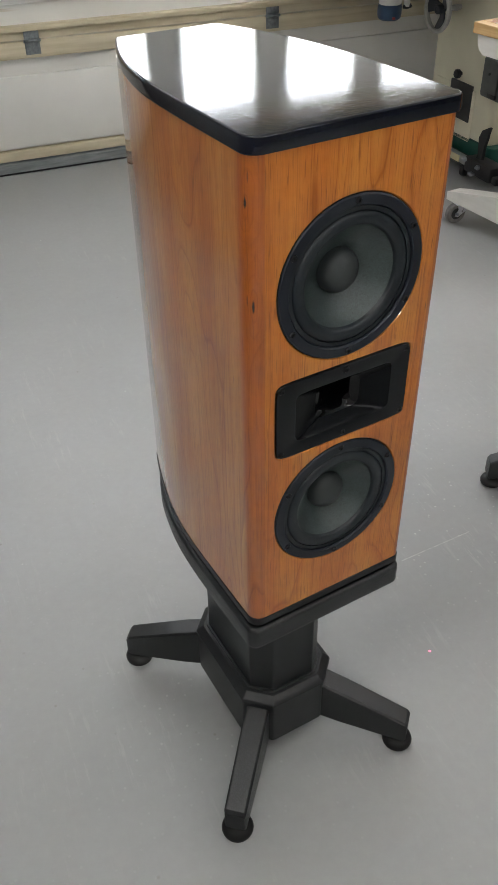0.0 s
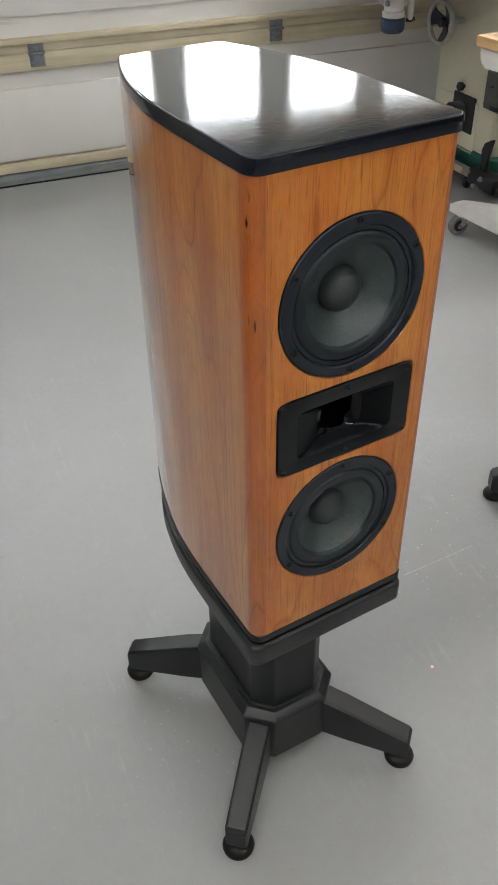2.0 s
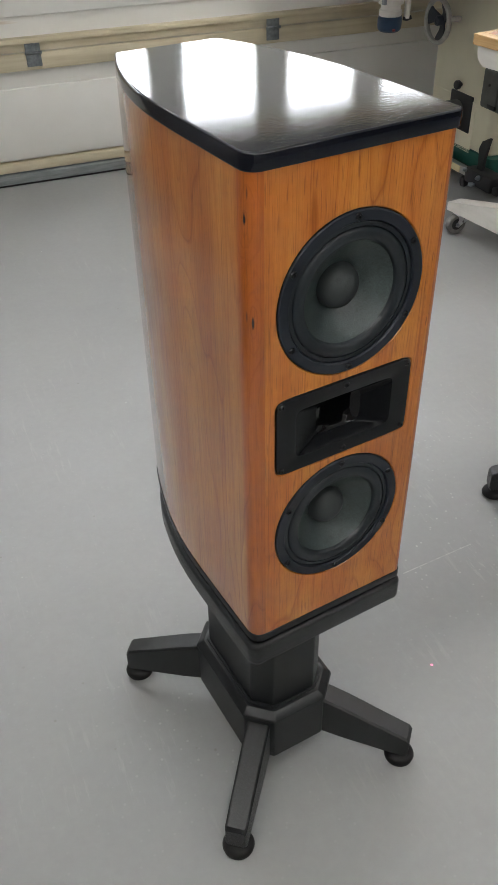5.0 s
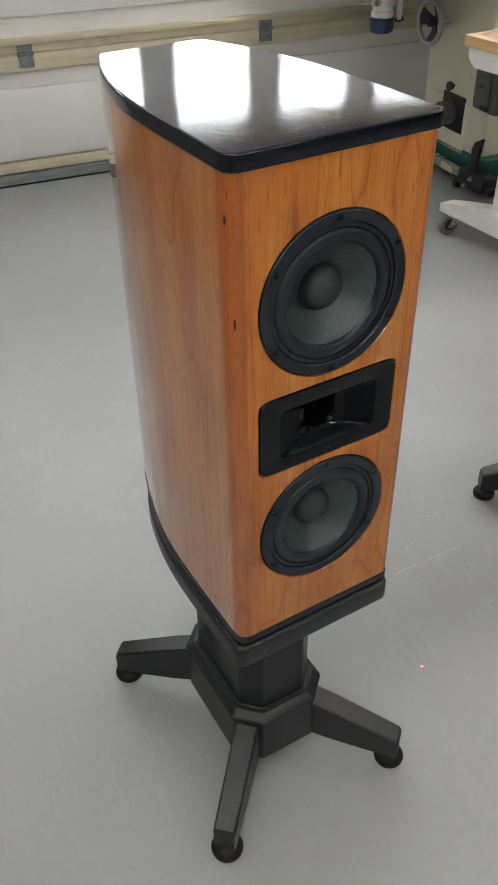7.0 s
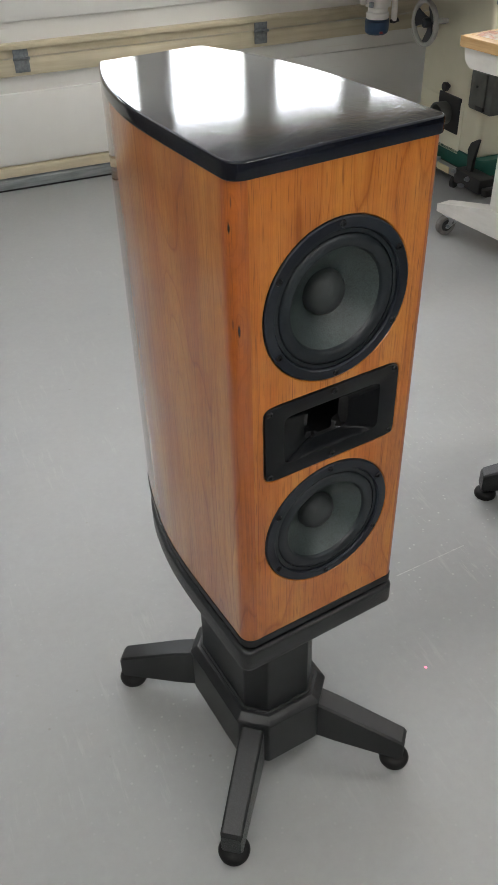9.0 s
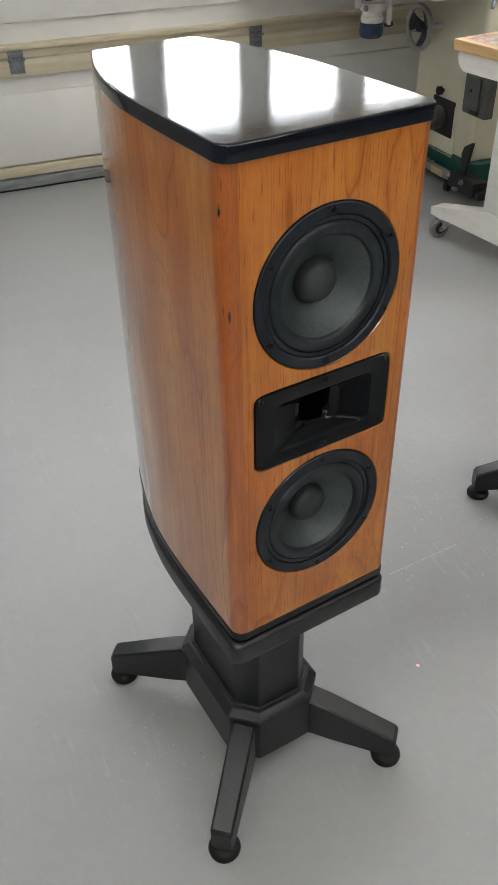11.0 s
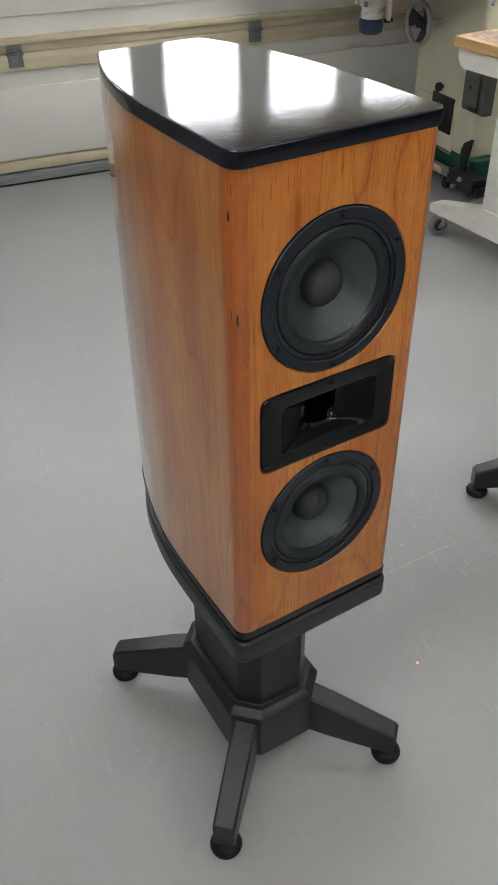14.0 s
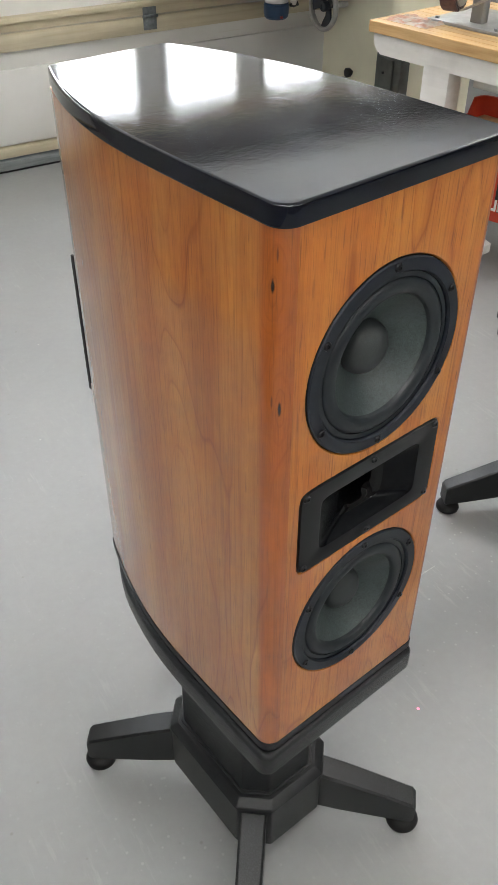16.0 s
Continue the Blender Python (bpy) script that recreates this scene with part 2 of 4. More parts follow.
M_PANEL = material("white_door_panel", (0.68, 0.665, 0.62), 0.45)
n = Net(M_PANEL)
c = n.ramp(n.noise(2.5, 4), (0.3, (0.76, 0.75, 0.71)), (0.7, (0.83, 0.82, 0.78)))
stain = n.calc("MULTIPLY", n.ramp(n.noise(1.0, 3, 0.6, n.mapped((1.6, 1, 38))), (0.64, 0.0), (0.70, 1.0)), n.ramp(n.noise(1.7, 2), (0.5, 0.0), (0.62, 1.0)))
n.colour(n.mix(c, (0.55, 0.42, 0.25), n.calc("MULTIPLY", stain, 0.55)))
M_RAIL = material("cream_painted_pine_rail", (0.63, 0.55, 0.38), 0.5)
n = Net(M_RAIL)
c = n.ramp(n.noise(1.0, 4, 0.6, n.mapped((2.5, 20, 45))), (0.32, (0.57, 0.49, 0.33)), (0.6, (0.66, 0.585, 0.425)))
n.colour(n.mix(c, n.ramp(n.noise(3.0, 3), (0.3, 0.85), (0.7, 1.08)), 1.0, "MULTIPLY"))
M_SEAL = material("grey_rubber_seal", (0.10, 0.11, 0.105), 0.6)
n = Net(M_SEAL)
n.colour(n.ramp(n.noise(1, 4, 0.6, n.mapped((6, 6, 60))), (0.35, (0.15, 0.165, 0.17)), (0.65, (0.25, 0.265, 0.265))))
M_HINGE = material("dull_zinc_hinge", (0.10, 0.115, 0.135), 0.45, 0.5)
n = Net(M_HINGE)
n.colour(n.ramp(n.noise(60, 4), (0.3, (0.15, 0.17, 0.185)), (0.7, (0.27, 0.29, 0.30))))
M_RIM = material("pale_cast_rim", (0.40, 0.40, 0.38), 0.4, 0.2)
n = Net(M_RIM)
n.colour(n.ramp(n.noise(40, 4), (0.3, (0.34, 0.34, 0.32)), (0.7, (0.46, 0.46, 0.44))))
M_STEEL = material("galvanised_steel", (0.34, 0.37, 0.40), 0.42, 0.85)
n = Net(M_STEEL)
n.rough(n.ramp(n.noise(60, 4), (0.3, 0.3), (0.7, 0.55)))
M_WALL = material("grey_beige_wall_paint", (0.20, 0.19, 0.175), 0.7)
n = Net(M_WALL)
n.colour(n.ramp(n.noise(1.5, 4), (0.3, (0.18, 0.17, 0.16)), (0.7, (0.22, 0.21, 0.195))))
n.bump(n.noise(120, 3), 0.1, 0.002)
M_CEIL = material("white_ceiling_paint", (0.80, 0.795, 0.78), 0.8)
n = Net(M_CEIL)
n.bump(n.noise(90, 3), 0.2, 0.003)
M_GLASS = material("window_glass", (1, 1, 1), 0.0)
M_GLASS.node_tree.nodes["Principled BSDF"].inputs["Transmission Weight"].default_value = 1.0
M_CREAM = material("cream_machine_enamel", (0.56, 0.53, 0.40), 0.35)
n = Net(M_CREAM)
n.colour(n.ramp(n.noise(5, 4), (0.3, (0.68, 0.645, 0.49)), (0.7, (0.75, 0.71, 0.55))))
M_GREEN = material("green_machine_enamel", (0.008, 0.085, 0.062), 0.35)
n = Net(M_GREEN)
n.colour(n.ramp(n.noise(9, 4), (0.3, (0.006, 0.07, 0.05)), (0.7, (0.012, 0.10, 0.075))))
M_IRON = material("brushed_grey_iron", (0.38, 0.38, 0.37), 0.4, 0.7)
n = Net(M_IRON)
n.rough(n.ramp(n.noise(30, 4), (0.3, 0.3), (0.7, 0.55)))
M_NAVY = material("blue_black_enamel", (0.018, 0.024, 0.038), 0.4)
n = Net(M_NAVY)
n.colour(n.ramp(n.noise(8, 4), (0.3, (0.015, 0.02, 0.032)), (0.7, (0.023, 0.03, 0.046))))
M_BLACK = material("black_plastic", (0.014, 0.014, 0.015), 0.45)
n = Net(M_BLACK)
n.bump(n.noise(200, 3), 0.1, 0.001)
M_GREY = material("dark_grey_plastic", (0.085, 0.09, 0.085), 0.5)
n = Net(M_GREY)
n.colour(n.ramp(n.noise(20, 4), (0.3, (0.07, 0.075, 0.07)), (0.7, (0.11, 0.115, 0.105))))
M_BLUE = material("dark_blue_plastic", (0.012, 0.045, 0.13), 0.4)
n = Net(M_BLUE)
n.colour(n.ramp(n.noise(30, 3), (0.3, (0.008, 0.028, 0.065)), (0.7, (0.012, 0.038, 0.085))))
M_WHITE = material("white_painted_wood", (0.74, 0.73, 0.70), 0.45)
n = Net(M_WHITE)
n.colour(n.mix(n.ramp(n.noise(1, 4, 0.6, n.mapped((30, 4, 30))), (0.3, (0.72, 0.695, 0.645)), (0.7, (0.81, 0.79, 0.745))), n.ramp(n.noise(7, 4), (0.28, 0.86), (0.5, 1.0)), 1.0, "MULTIPLY"))
M_BLOCK = material("maple_butcher_block", (0.55, 0.36, 0.17), 0.4)
n = Net(M_BLOCK)
c = n.ramp(n.noise(1, 4, 0.6, n.mapped((60, 5, 60))), (0.3, (0.46, 0.28, 0.11)), (0.7, (0.62, 0.42, 0.21)))
rnd = n.t.nodes.new("ShaderNodeObjectInfo").outputs["Random"]
n.colour(n.mix(c, n.ramp(rnd, (0.0, (0.82, 0.78, 0.72)), (1.0, (1.12, 1.1, 1.05))), 1.0, "MULTIPLY"))
M_RED = material("red_orange_bag_fabric", (0.55, 0.045, 0.018), 0.7)
n = Net(M_RED)
n.colour(n.ramp(n.noise(12, 4), (0.3, (0.48, 0.035, 0.015)), (0.7, (0.62, 0.06, 0.025))))
n.bump(n.noise(9, 3), 0.5, 0.02)
M_DRED = material("dark_red_enamel", (0.22, 0.012, 0.012), 0.4)
n = Net(M_DRED)
n.colour(n.ramp(n.noise(12, 4), (0.3, (0.18, 0.01, 0.01)), (0.7, (0.26, 0.016, 0.016))))
M_TREAD = material("brown_contact_rubber", (0.10, 0.055, 0.055), 0.6)
n = Net(M_TREAD)
n.colour(n.ramp(n.noise(60, 4), (0.3, (0.075, 0.04, 0.042)), (0.7, (0.14, 0.08, 0.078))))
M_BELT = material("worn_abrasive_belt", (0.50, 0.47, 0.43), 0.8)
n = Net(M_BELT)
n.colour(n.ramp(n.noise(25, 4), (0.3, (0.42, 0.39, 0.36)), (0.7, (0.56, 0.53, 0.49))))
M_TAN = material("tan_cardboard", (0.45, 0.32, 0.17), 0.8)
n = Net(M_TAN)
n.colour(n.ramp(n.noise(9, 4), (0.3, (0.40, 0.28, 0.14)), (0.7, (0.50, 0.36, 0.20))))
M_CASTOR = material("grey_castor_tyre", (0.30, 0.29, 0.27), 0.55)
n = Net(M_CASTOR)
n.colour(n.ramp(n.noise(40, 4), (0.3, (0.13, 0.125, 0.115)), (0.7, (0.22, 0.21, 0.20))))
M_PAD = material("black_rubber_pad", (0.005, 0.005, 0.005), 0.5, spec=0.3)
n = Net(M_PAD)
n.bump(n.noise(200, 3), 0.2, 0.001)
M_ZINC = material("bright_zinc", (0.62, 0.64, 0.66), 0.32, 0.8)
n = Net(M_ZINC)
n.rough(n.ramp(n.noise(50, 3), (0.3, 0.25), (0.7, 0.42)))
M_WRAP = material("crumpled_plastic_wrap", (0.7, 0.62, 0.56), 0.2)
n = Net(M_WRAP)
n.colour(n.ramp(n.noise(22, 3), (0.45, (0.70, 0.62, 0.52)), (0.65, (0.68, 0.40, 0.31))))
M_LABEL = material("cream_sticker", (0.58, 0.50, 0.30), 0.5)
M_LOGO = material("white_print", (0.75, 0.73, 0.71), 0.6)
M_DIFF = material("lamp_diffuser", (0.9, 0.9, 0.9), 0.5)
LAMP = 41.0
M_DIFF.node_tree.nodes["Principled BSDF"].inputs["Emission Color"].default_value = (1.0, 0.985, 0.965, 1)
M_DIFF.node_tree.nodes["Principled BSDF"].inputs["Emission Strength"].default_value = LAMP


# ---- mesh helpers ----
def part(name, bm, mat, parent=None, label="", at=None, angle=35):
    bmesh.ops.recalc_face_normals(bm, faces=bm.faces[:])
    me = bpy.data.meshes.new(name)
    bm.to_mesh(me)
    bm.free()
    me.materials.append(mat)
    me.shade_smooth()
    me.set_sharp_from_angle(angle=radians(angle))
    for p in me.polygons:
        if p.loop_total > 4:
            p.use_smooth = False
    ob = new(name, me)
    ob.parent = parent
    if at is not None:
        ob.matrix_local = at if isinstance(at, Matrix) else Matrix.Translation(at)
    if label:
        ob["label"] = label
    return ob


def share(ob, m):
    """Another object on the same mesh under the same parent."""
    o = ob.copy()
    scene.collection.objects.link(o)
    o.matrix_local = m if isinstance(m, Matrix) else Matrix.Translation(m)
    return o


def box(x0, x1, y0, y1, z0, z1, bevel=0.0, seg=2, bm=None):
    bm = bm or bmesh.new()
    vs = [bm.verts.new((x, y, z)) for z in (z0, z1) for x, y in ((x0, y0), (x1, y0), (x1, y1), (x0, y1))]
    fs = [bm.faces.new([vs[i] for i in q]) for q in ((3, 2, 1, 0), (4, 5, 6, 7), (0, 1, 5, 4), (1, 2, 6, 5), (2, 3, 7, 6), (3, 0, 4, 7))]
    if bevel:
        es = list({e for f in fs for e in f.edges})
        bmesh.ops.bevel(bm, geom=es, offset=bevel, segments=seg, affect="EDGES", profile=0.5)
    return bm


def inset(outline, d):
    """The outline drawn in by d along its corners' mitres."""
    k = len(outline)
    area = sum(outline[i - 1][0] * outline[i][1] - outline[i][0] * outline[i - 1][1] for i in range(k))
    out = []
    for i in range(k):
        a, p, b = (Vector(outline[q % k]) for q in (i - 1, i, i + 1))
        u, v = (p - a).normalized(), (b - p).normalized()
        n = Vector((-(u.y + v.y), u.x + v.x))
        n = n.normalized() * (1 if area > 0 else -1)
        c = max(0.4, abs(n.dot(Vector((-u.y, u.x)))))
        out.append(tuple(p + n * (d / c)))
    return out


def prism(outline, z0, z1, bot=0.0, top=0.0, seg=4, bm=None):
    """An outline in x, y drawn up from z0 to z1, its lower and upper edges rounded."""
    levels = [(z0, 0.0)] if not bot else [(z0 + bot * (1 - math.sin(a)), bot * (1 - math.cos(a))) for a in [math.pi / 2 * (seg - i) / seg for i in range(seg + 1)]]
    levels += [(z1, 0.0)] if not top else [(z1 - top * (1 - math.sin(a)), top * (1 - math.cos(a))) for a in [math.pi / 2 * i / seg for i in range(seg + 1)]]
    return loft([[(x, y, z) for x, y in (inset(outline, d) if d else outline)] for z, d in levels], bm, True, True)


def lathe(profile, seg=48, bm=None, m=Matrix(), close=False):
    """A profile of (radius, height) turned about z."""
    bm = bm or bmesh.new()
    rings = []
    for r, h in profile:
        if r < 1e-6:
            rings.append([bm.verts.new(m @ Vector((0, 0, h)))])
        else:
            rings.append([bm.verts.new(m @ Vector((r * math.cos(2 * math.pi * i / seg), r * math.sin(2 * math.pi * i / seg), h))) for i in range(seg)])
    pairs = list(zip(rings, rings[1:])) + ([(rings[-1], rings[0])] if close else [])
    for a, b in pairs:
        for i in range(seg):
            j = (i + 1) % seg
            q = [a[i % len(a)], a[j % len(a)], b[j % len(b)], b[i % len(b)]]
            q = list(dict.fromkeys(q))
            if len(q) > 2:
                bm.faces.new(q)
    return bm


def tube(points, r, seg=10, bm=None):
    bm = bm or bmesh.new()
    pts = [Vector(p) for p in points]
    rings = []
    for i, p in enumerate(pts):
        d = (pts[min(i + 1, len(pts) - 1)] - pts[max(i - 1, 0)]).normalized()
        q = d.to_track_quat("Z", "Y").to_matrix()
        rings.append([bm.verts.new(p + q @ Vector((r * math.cos(2 * math.pi * k / seg), r * math.sin(2 * math.pi * k / seg), 0))) for k in range(seg)])
    for a, b in zip(rings, rings[1:]):
        for k in range(seg):
            bm.faces.new((a[k], a[(k + 1) % seg], b[(k + 1) % seg], b[k]))
    bm.faces.new(rings[0][::-1])
    bm.faces.new(rings[-1])
    return bm


def loft(rings, bm=None, cap0=False, cap1=False):
    bm = bm or bmesh.new()
    vs = [[bm.verts.new(p) for p in ring] for ring in rings]
    k = len(vs[0])
    for a, b in zip(vs, vs[1:]):
        for i in range(k):
            bm.faces.new((a[i], a[(i + 1) % k], b[(i + 1) % k], b[i]))
    if cap0:
        bm.faces.new(vs[0][::-1])
    if cap1:
        bm.faces.new(vs[-1])
    return bm


def thing(name, label, category, m=Matrix(), group="", kind=""):
    return_ob = new(name)
    return_ob.matrix_world = m
    return tagged(return_ob, label, category, group, kind)


def fillet(corners, radii, seg=6):
    """A closed outline with its corners rounded."""
    out = []
    k = len(corners)
    for i in range(k):
        p, a, b = (Vector(corners[j % k]) for j in (i, i - 1, i + 1))
        r = radii[i] if isinstance(radii, (list, tuple)) else radii
        if r <= 0:
            out.append(tuple(p))
            continue
        da, db = (a - p).normalized(), (b - p).normalized()
        half = da.angle(db) / 2
        t = r / math.tan(half)
        c = p + (da + db).normalized() * (r / math.sin(half))
        s, e = p + da * t - c, p + db * t - c
        a0 = math.atan2(s.y, s.x)
        sweep = math.atan2(s.x * e.y - s.y * e.x, s.dot(e))
        for j in range(seg + 1):
            w = a0 + sweep * j / seg
            out.append((c.x + r * math.cos(w), c.y + r * math.sin(w)))
    return out


# ---- the room ----
ROOM = pose(1.048, 3.502, -0.01, 0, 0, -7.125)      # the garage door lies in its x, z plane
U0, U1, V0, CEIL = -2.2, 4.4, -7.2, 2.75
D0, D1, DTOP = -2.12, 3.10, 2.505                # the garage door's opening


def room_part(name, bm, mat, label, category, parent=None, kind="structure"):
    ob = part(name, bm, mat, parent)
    if parent is None:
        ob.matrix_world = ROOM
    return tagged(ob, label, category, kind=kind)


bm = bmesh.new()
box(U0 - 0.2, U1 + 0.2, V0 - 0.2, 0.25, -0.2, 0.0, bm=bm)
room_part("floor", bm, M_FLOOR, "grey painted concrete workshop floor with paint specks and scuffs", "floor")
room_part("ceiling", box(U0 - 0.2, U1 + 0.2, V0 - 0.2, 0.25, CEIL, CEIL + 0.15), M_CEIL, "plain white painted workshop ceiling", "ceiling")
bm = box(U0 - 0.2, D0, 0.0, 0.2, 0, CEIL)
box(D1, U1 + 0.2, 0.0, 0.2, 0, CEIL, bm=bm)
box(D0, D1, 0.0, 0.2, DTOP, CEIL, bm=bm)
room_part("wall_north", bm, M_WALL, "grey-beige painted wall round the garage door", "wall")
room_part("wall_west", box(U0 - 0.2, U0, V0, 0.0, 0, CEIL), M_WALL, "plain grey-beige painted workshop wall", "wall")
room_part("wall_east", box(U1, U1 + 0.2, V0, 0.0, 0, CEIL), M_WALL, "plain grey-beige painted workshop wall", "wall")
room_part("wall_south", box(U0 - 0.2, U1 + 0.2, V0 - 0.2, V0, 0, CEIL), M_WALL, "plain grey-beige painted workshop wall", "wall")
g = part("ground", box(-60, 60, 0.26, 90, -0.3, -0.12), M_FLOOR)
g.matrix_world = ROOM
tagged(g, "pale concrete drive outside the garage door", "ground", kind="structure")


def garage_door():
    door = thing("door_1", "white sectional garage door with cream wooden rails and a row of windows", "garage door", ROOM, kind="structure")
    for k in range(4):
        z0, z1 = (0.06, 0.617, 1.222, 1.827, 2.50)[k:k + 2]
        if k < 3:
            bm = box(D0, D1, 0.025, 0.045, z0 + 0.03, z1 - 0.03)
            part("panel", bm, M_PANEL, door)
            bm = box(D0, D1, 0.004, 0.026, (0.118 if k == 0 else z0 + 0.155), z1 - 0.158, 0.006)
            part("raised_panel", bm, M_PANEL, door)
        else:
            wz0, wz1, WIDE = 1.865, 2.37, 0.402
            bm = box(D0, D1, 0.025, 0.045, z0 + 0.03, wz0)
            box(D0, D1, 0.025, 0.045, wz1, z1 - 0.03, bm=bm)
            xs = [0.380 + 0.597 * i for i in range(-4, 5)]
            xs = [x for x in xs if x > D0 + 0.1 and x + WIDE < D1 - 0.05]
            edges = [D0] + [v for x in xs for v in (x, x + WIDE)] + [D1]
            for a, b in zip(edges[::2], edges[1::2]):
                box(a, b, 0.025, 0.045, wz0, wz1, bm=bm)
            part("panel", bm, M_PANEL, door)
            for x in xs:
                bm = box(x - 0.03, x + WIDE + 0.03, 0.005, 0.0245, wz0 - 0.03, wz0, 0.003)
                box(x - 0.03, x + WIDE + 0.03, 0.005, 0.0245, wz1, wz1 + 0.03, 0.003, bm=bm)
                box(x - 0.03, x, 0.005, 0.0245, wz0, wz1, 0.003, bm=bm)
                box(x + WIDE, x + WIDE + 0.03, 0.005, 0.0245, wz0, wz1, 0.003, bm=bm)
                w = part("window_frame", bm, M_PANEL, door)
                p = part("pane", box(x, x + WIDE, 0.033, 0.037, wz0, wz1), M_GLASS, w)
                p.visible_shadow = False
        if k == 0:
            part("bottom_rail", box(D0, D1, -0.012, 0.03, z0 + 0.002, z0 + 0.05, 0.004), M_RAIL, door)
        else:
            part("bottom_rail", box(D0, D1, 0.006, 0.03, z0 + 0.002, z0 + 0.040), M_RAIL, door)
            part("lip", box(D0, D1, -0.020, 0.03, z0 + 0.0405, z0 + 0.066, 0.004), M_RAIL, door)
        part("top_rail", box(D0, D1, -0.012, 0.03, z1 - 0.078, z1 - 0.002, 0.004), M_RAIL, door)
    part("bottom_seal", prism(fillet([(D0, -0.02), (D1, -0.02), (D1, 0.05), (D0, 0.05)], 0), 0.0, 0.055, 0, 0.01), M_SEAL, door)
    part("seal_lip", box(D0, D1, -0.0275, -0.0205, 0.0, 0.008, 0.002), M_PAD, door, "black rubber lip on the floor")
    for k in (1, 2, 3):
        zc = (0.617, 1.222, 1.827)[k - 1]
        for x in (-1.63, -0.379, 0.872, 2.12):
            bm = box(x - 0.036, x + 0.036, -0.018, -0.012, zc - 0.062, zc - 0.006, 0.002)
            box(x - 0.036, x + 0.036, -0.018, -0.012, zc + 0.006, zc + 0.05, 0.002, bm=bm)
            hinge = part("hinge", bm, M_HINGE, door, "galvanised steel hinge plate")
            part("hinge_pin", tube([(x - 0.04, -0.022, zc), (x + 0.04, -0.022, zc)], 0.007), M_HINGE, hinge)
    return door


garage_door()


def ceiling_lamp(u, v):
    """A hung strip light with two bare tubes that light the room and the ceiling."""
    lamp = thing("ceiling_light", "white strip light with two bare tubes hung under the ceiling", "ceiling light", ROOM @ Matrix.Translation((u, v, CEIL)), "ceiling lights")
    part("housing", box(-0.62, 0.62, -0.03, 0.03, -0.20, -0.16, 0.006), M_CEIL, lamp)
    for y in (-0.065, 0.065):
        part("tube", tube([(-0.6, y, -0.21), (0.6, y, -0.21)], 0.019, 12), M_DIFF, lamp, "glowing white tube")
    for x in (-0.61, 0.61):
        part("end_cap", box(x - 0.012, x + 0.012, -0.09, 0.09, -0.235, -0.155, 0.004), M_CEIL, lamp)
    for x in (-0.45, 0.45):
        part("hanger", tube([(x, 0, -0.165), (x, 0, 0)], 0.004, 8), M_STEEL, lamp)


for u, v in ((-1.55, -4.2), (1.5, -3.4), (-1.5, -6.4), (2.3, -1.9), (0.9, -6.1)):
    ceiling_lamp(u, v)

# daylight in the row of window openings
day = bpy.data.lights.new("daylight", "AREA")
day.shape, day.size, day.size_y, day.energy, day.color = "RECTANGLE", D1 - D0 - 0.2, 0.60, 113.0, (0.93, 0.965, 1.0)
o = new("daylight", day)
o.matrix_world = ROOM @ pose((D0 + D1) / 2, 0.075, 2.12, -90, 0, 0)


# ---- the loudspeaker ----
def plan(grow=0.0, r=0.0195, y1=0.458, turn=0.0, cx=0.0, tail=0.35, front=None):
    """The cabinet's outline from above: straight front and sides that bend in towards a narrower back."""
    def half(y):
        bend = 0.040 * math.log(1 + math.exp((y - 0.273) / 0.040))
        return 0.1405 - 0.285 * bend - tail * max(0.0, y - 0.35) ** 2 + grow
    ys = [0.03 + (y1 - 0.05) * i / 40 for i in range(41)]
    side = [(half(y), y) for y in ys]
    y0 = -grow if front is None else -front
    corners = [(-half(0), y0), (half(0), y0)] + side + [(half(y1) - 0.001, y1 + grow), (-half(y1) + 0.001, y1 + grow)] + [(-x, y) for x, y in reversed(side)]
    out = fillet(corners, [r, min(r, 0.0130)] + [0] * len(side) + [0.012, 0.012] + [0] * len(side), 7)
    c, d = math.cos(radians(turn)), math.sin(radians(turn))
    return [(cx + x * c - y * d, x * d + y * c) for x, y in out]


FRONT = (-0.1210, 0.1275)                        # the front panel's edges


def holed(zone, hole, depth, bm):
    """A flat stretch of the front, from x, z bounds, with an opening of given corners going in by depth."""
    x0, x1, z0, z1 = zone
    cz = sum(p[1] for p in hole) / len(hole)
    outer = []
    for x, z in hole:
        dz = z - cz
        f = min((x1 / x if x > 0 else x0 / x) if abs(x) > 1e-9 else 1e9, (z1 - cz) / dz if dz > 1e-9 else ((z0 - cz) / dz if dz < -1e-9 else 1e9))
        outer.append((x * f, cz + dz * f))
    for cx, c in ((x0, z0), (x0, z1), (x1, z0), (x1, z1)):
        i = min(range(len(outer)), key=lambda q: (outer[q][0] - cx) ** 2 + (outer[q][1] - c) ** 2)
        outer[i] = (cx, c)
    eased = inset(hole, -0.0016)
    loft([[(x, -0.0002, z) for x, z in outer], [(x, -0.0002, z) for x, z in eased], [(x, 0.0014, z) for x, z in hole], [(x, depth, z) for x, z in hole]], bm)


TURN = 1.2                                       # the cabinet stands turned a little on its stand
OFF = 0.004                                      # the cabinet stands a little to one side of its stand
MID = 0.0018                                     # the drivers sit a little off the cabinet's middle


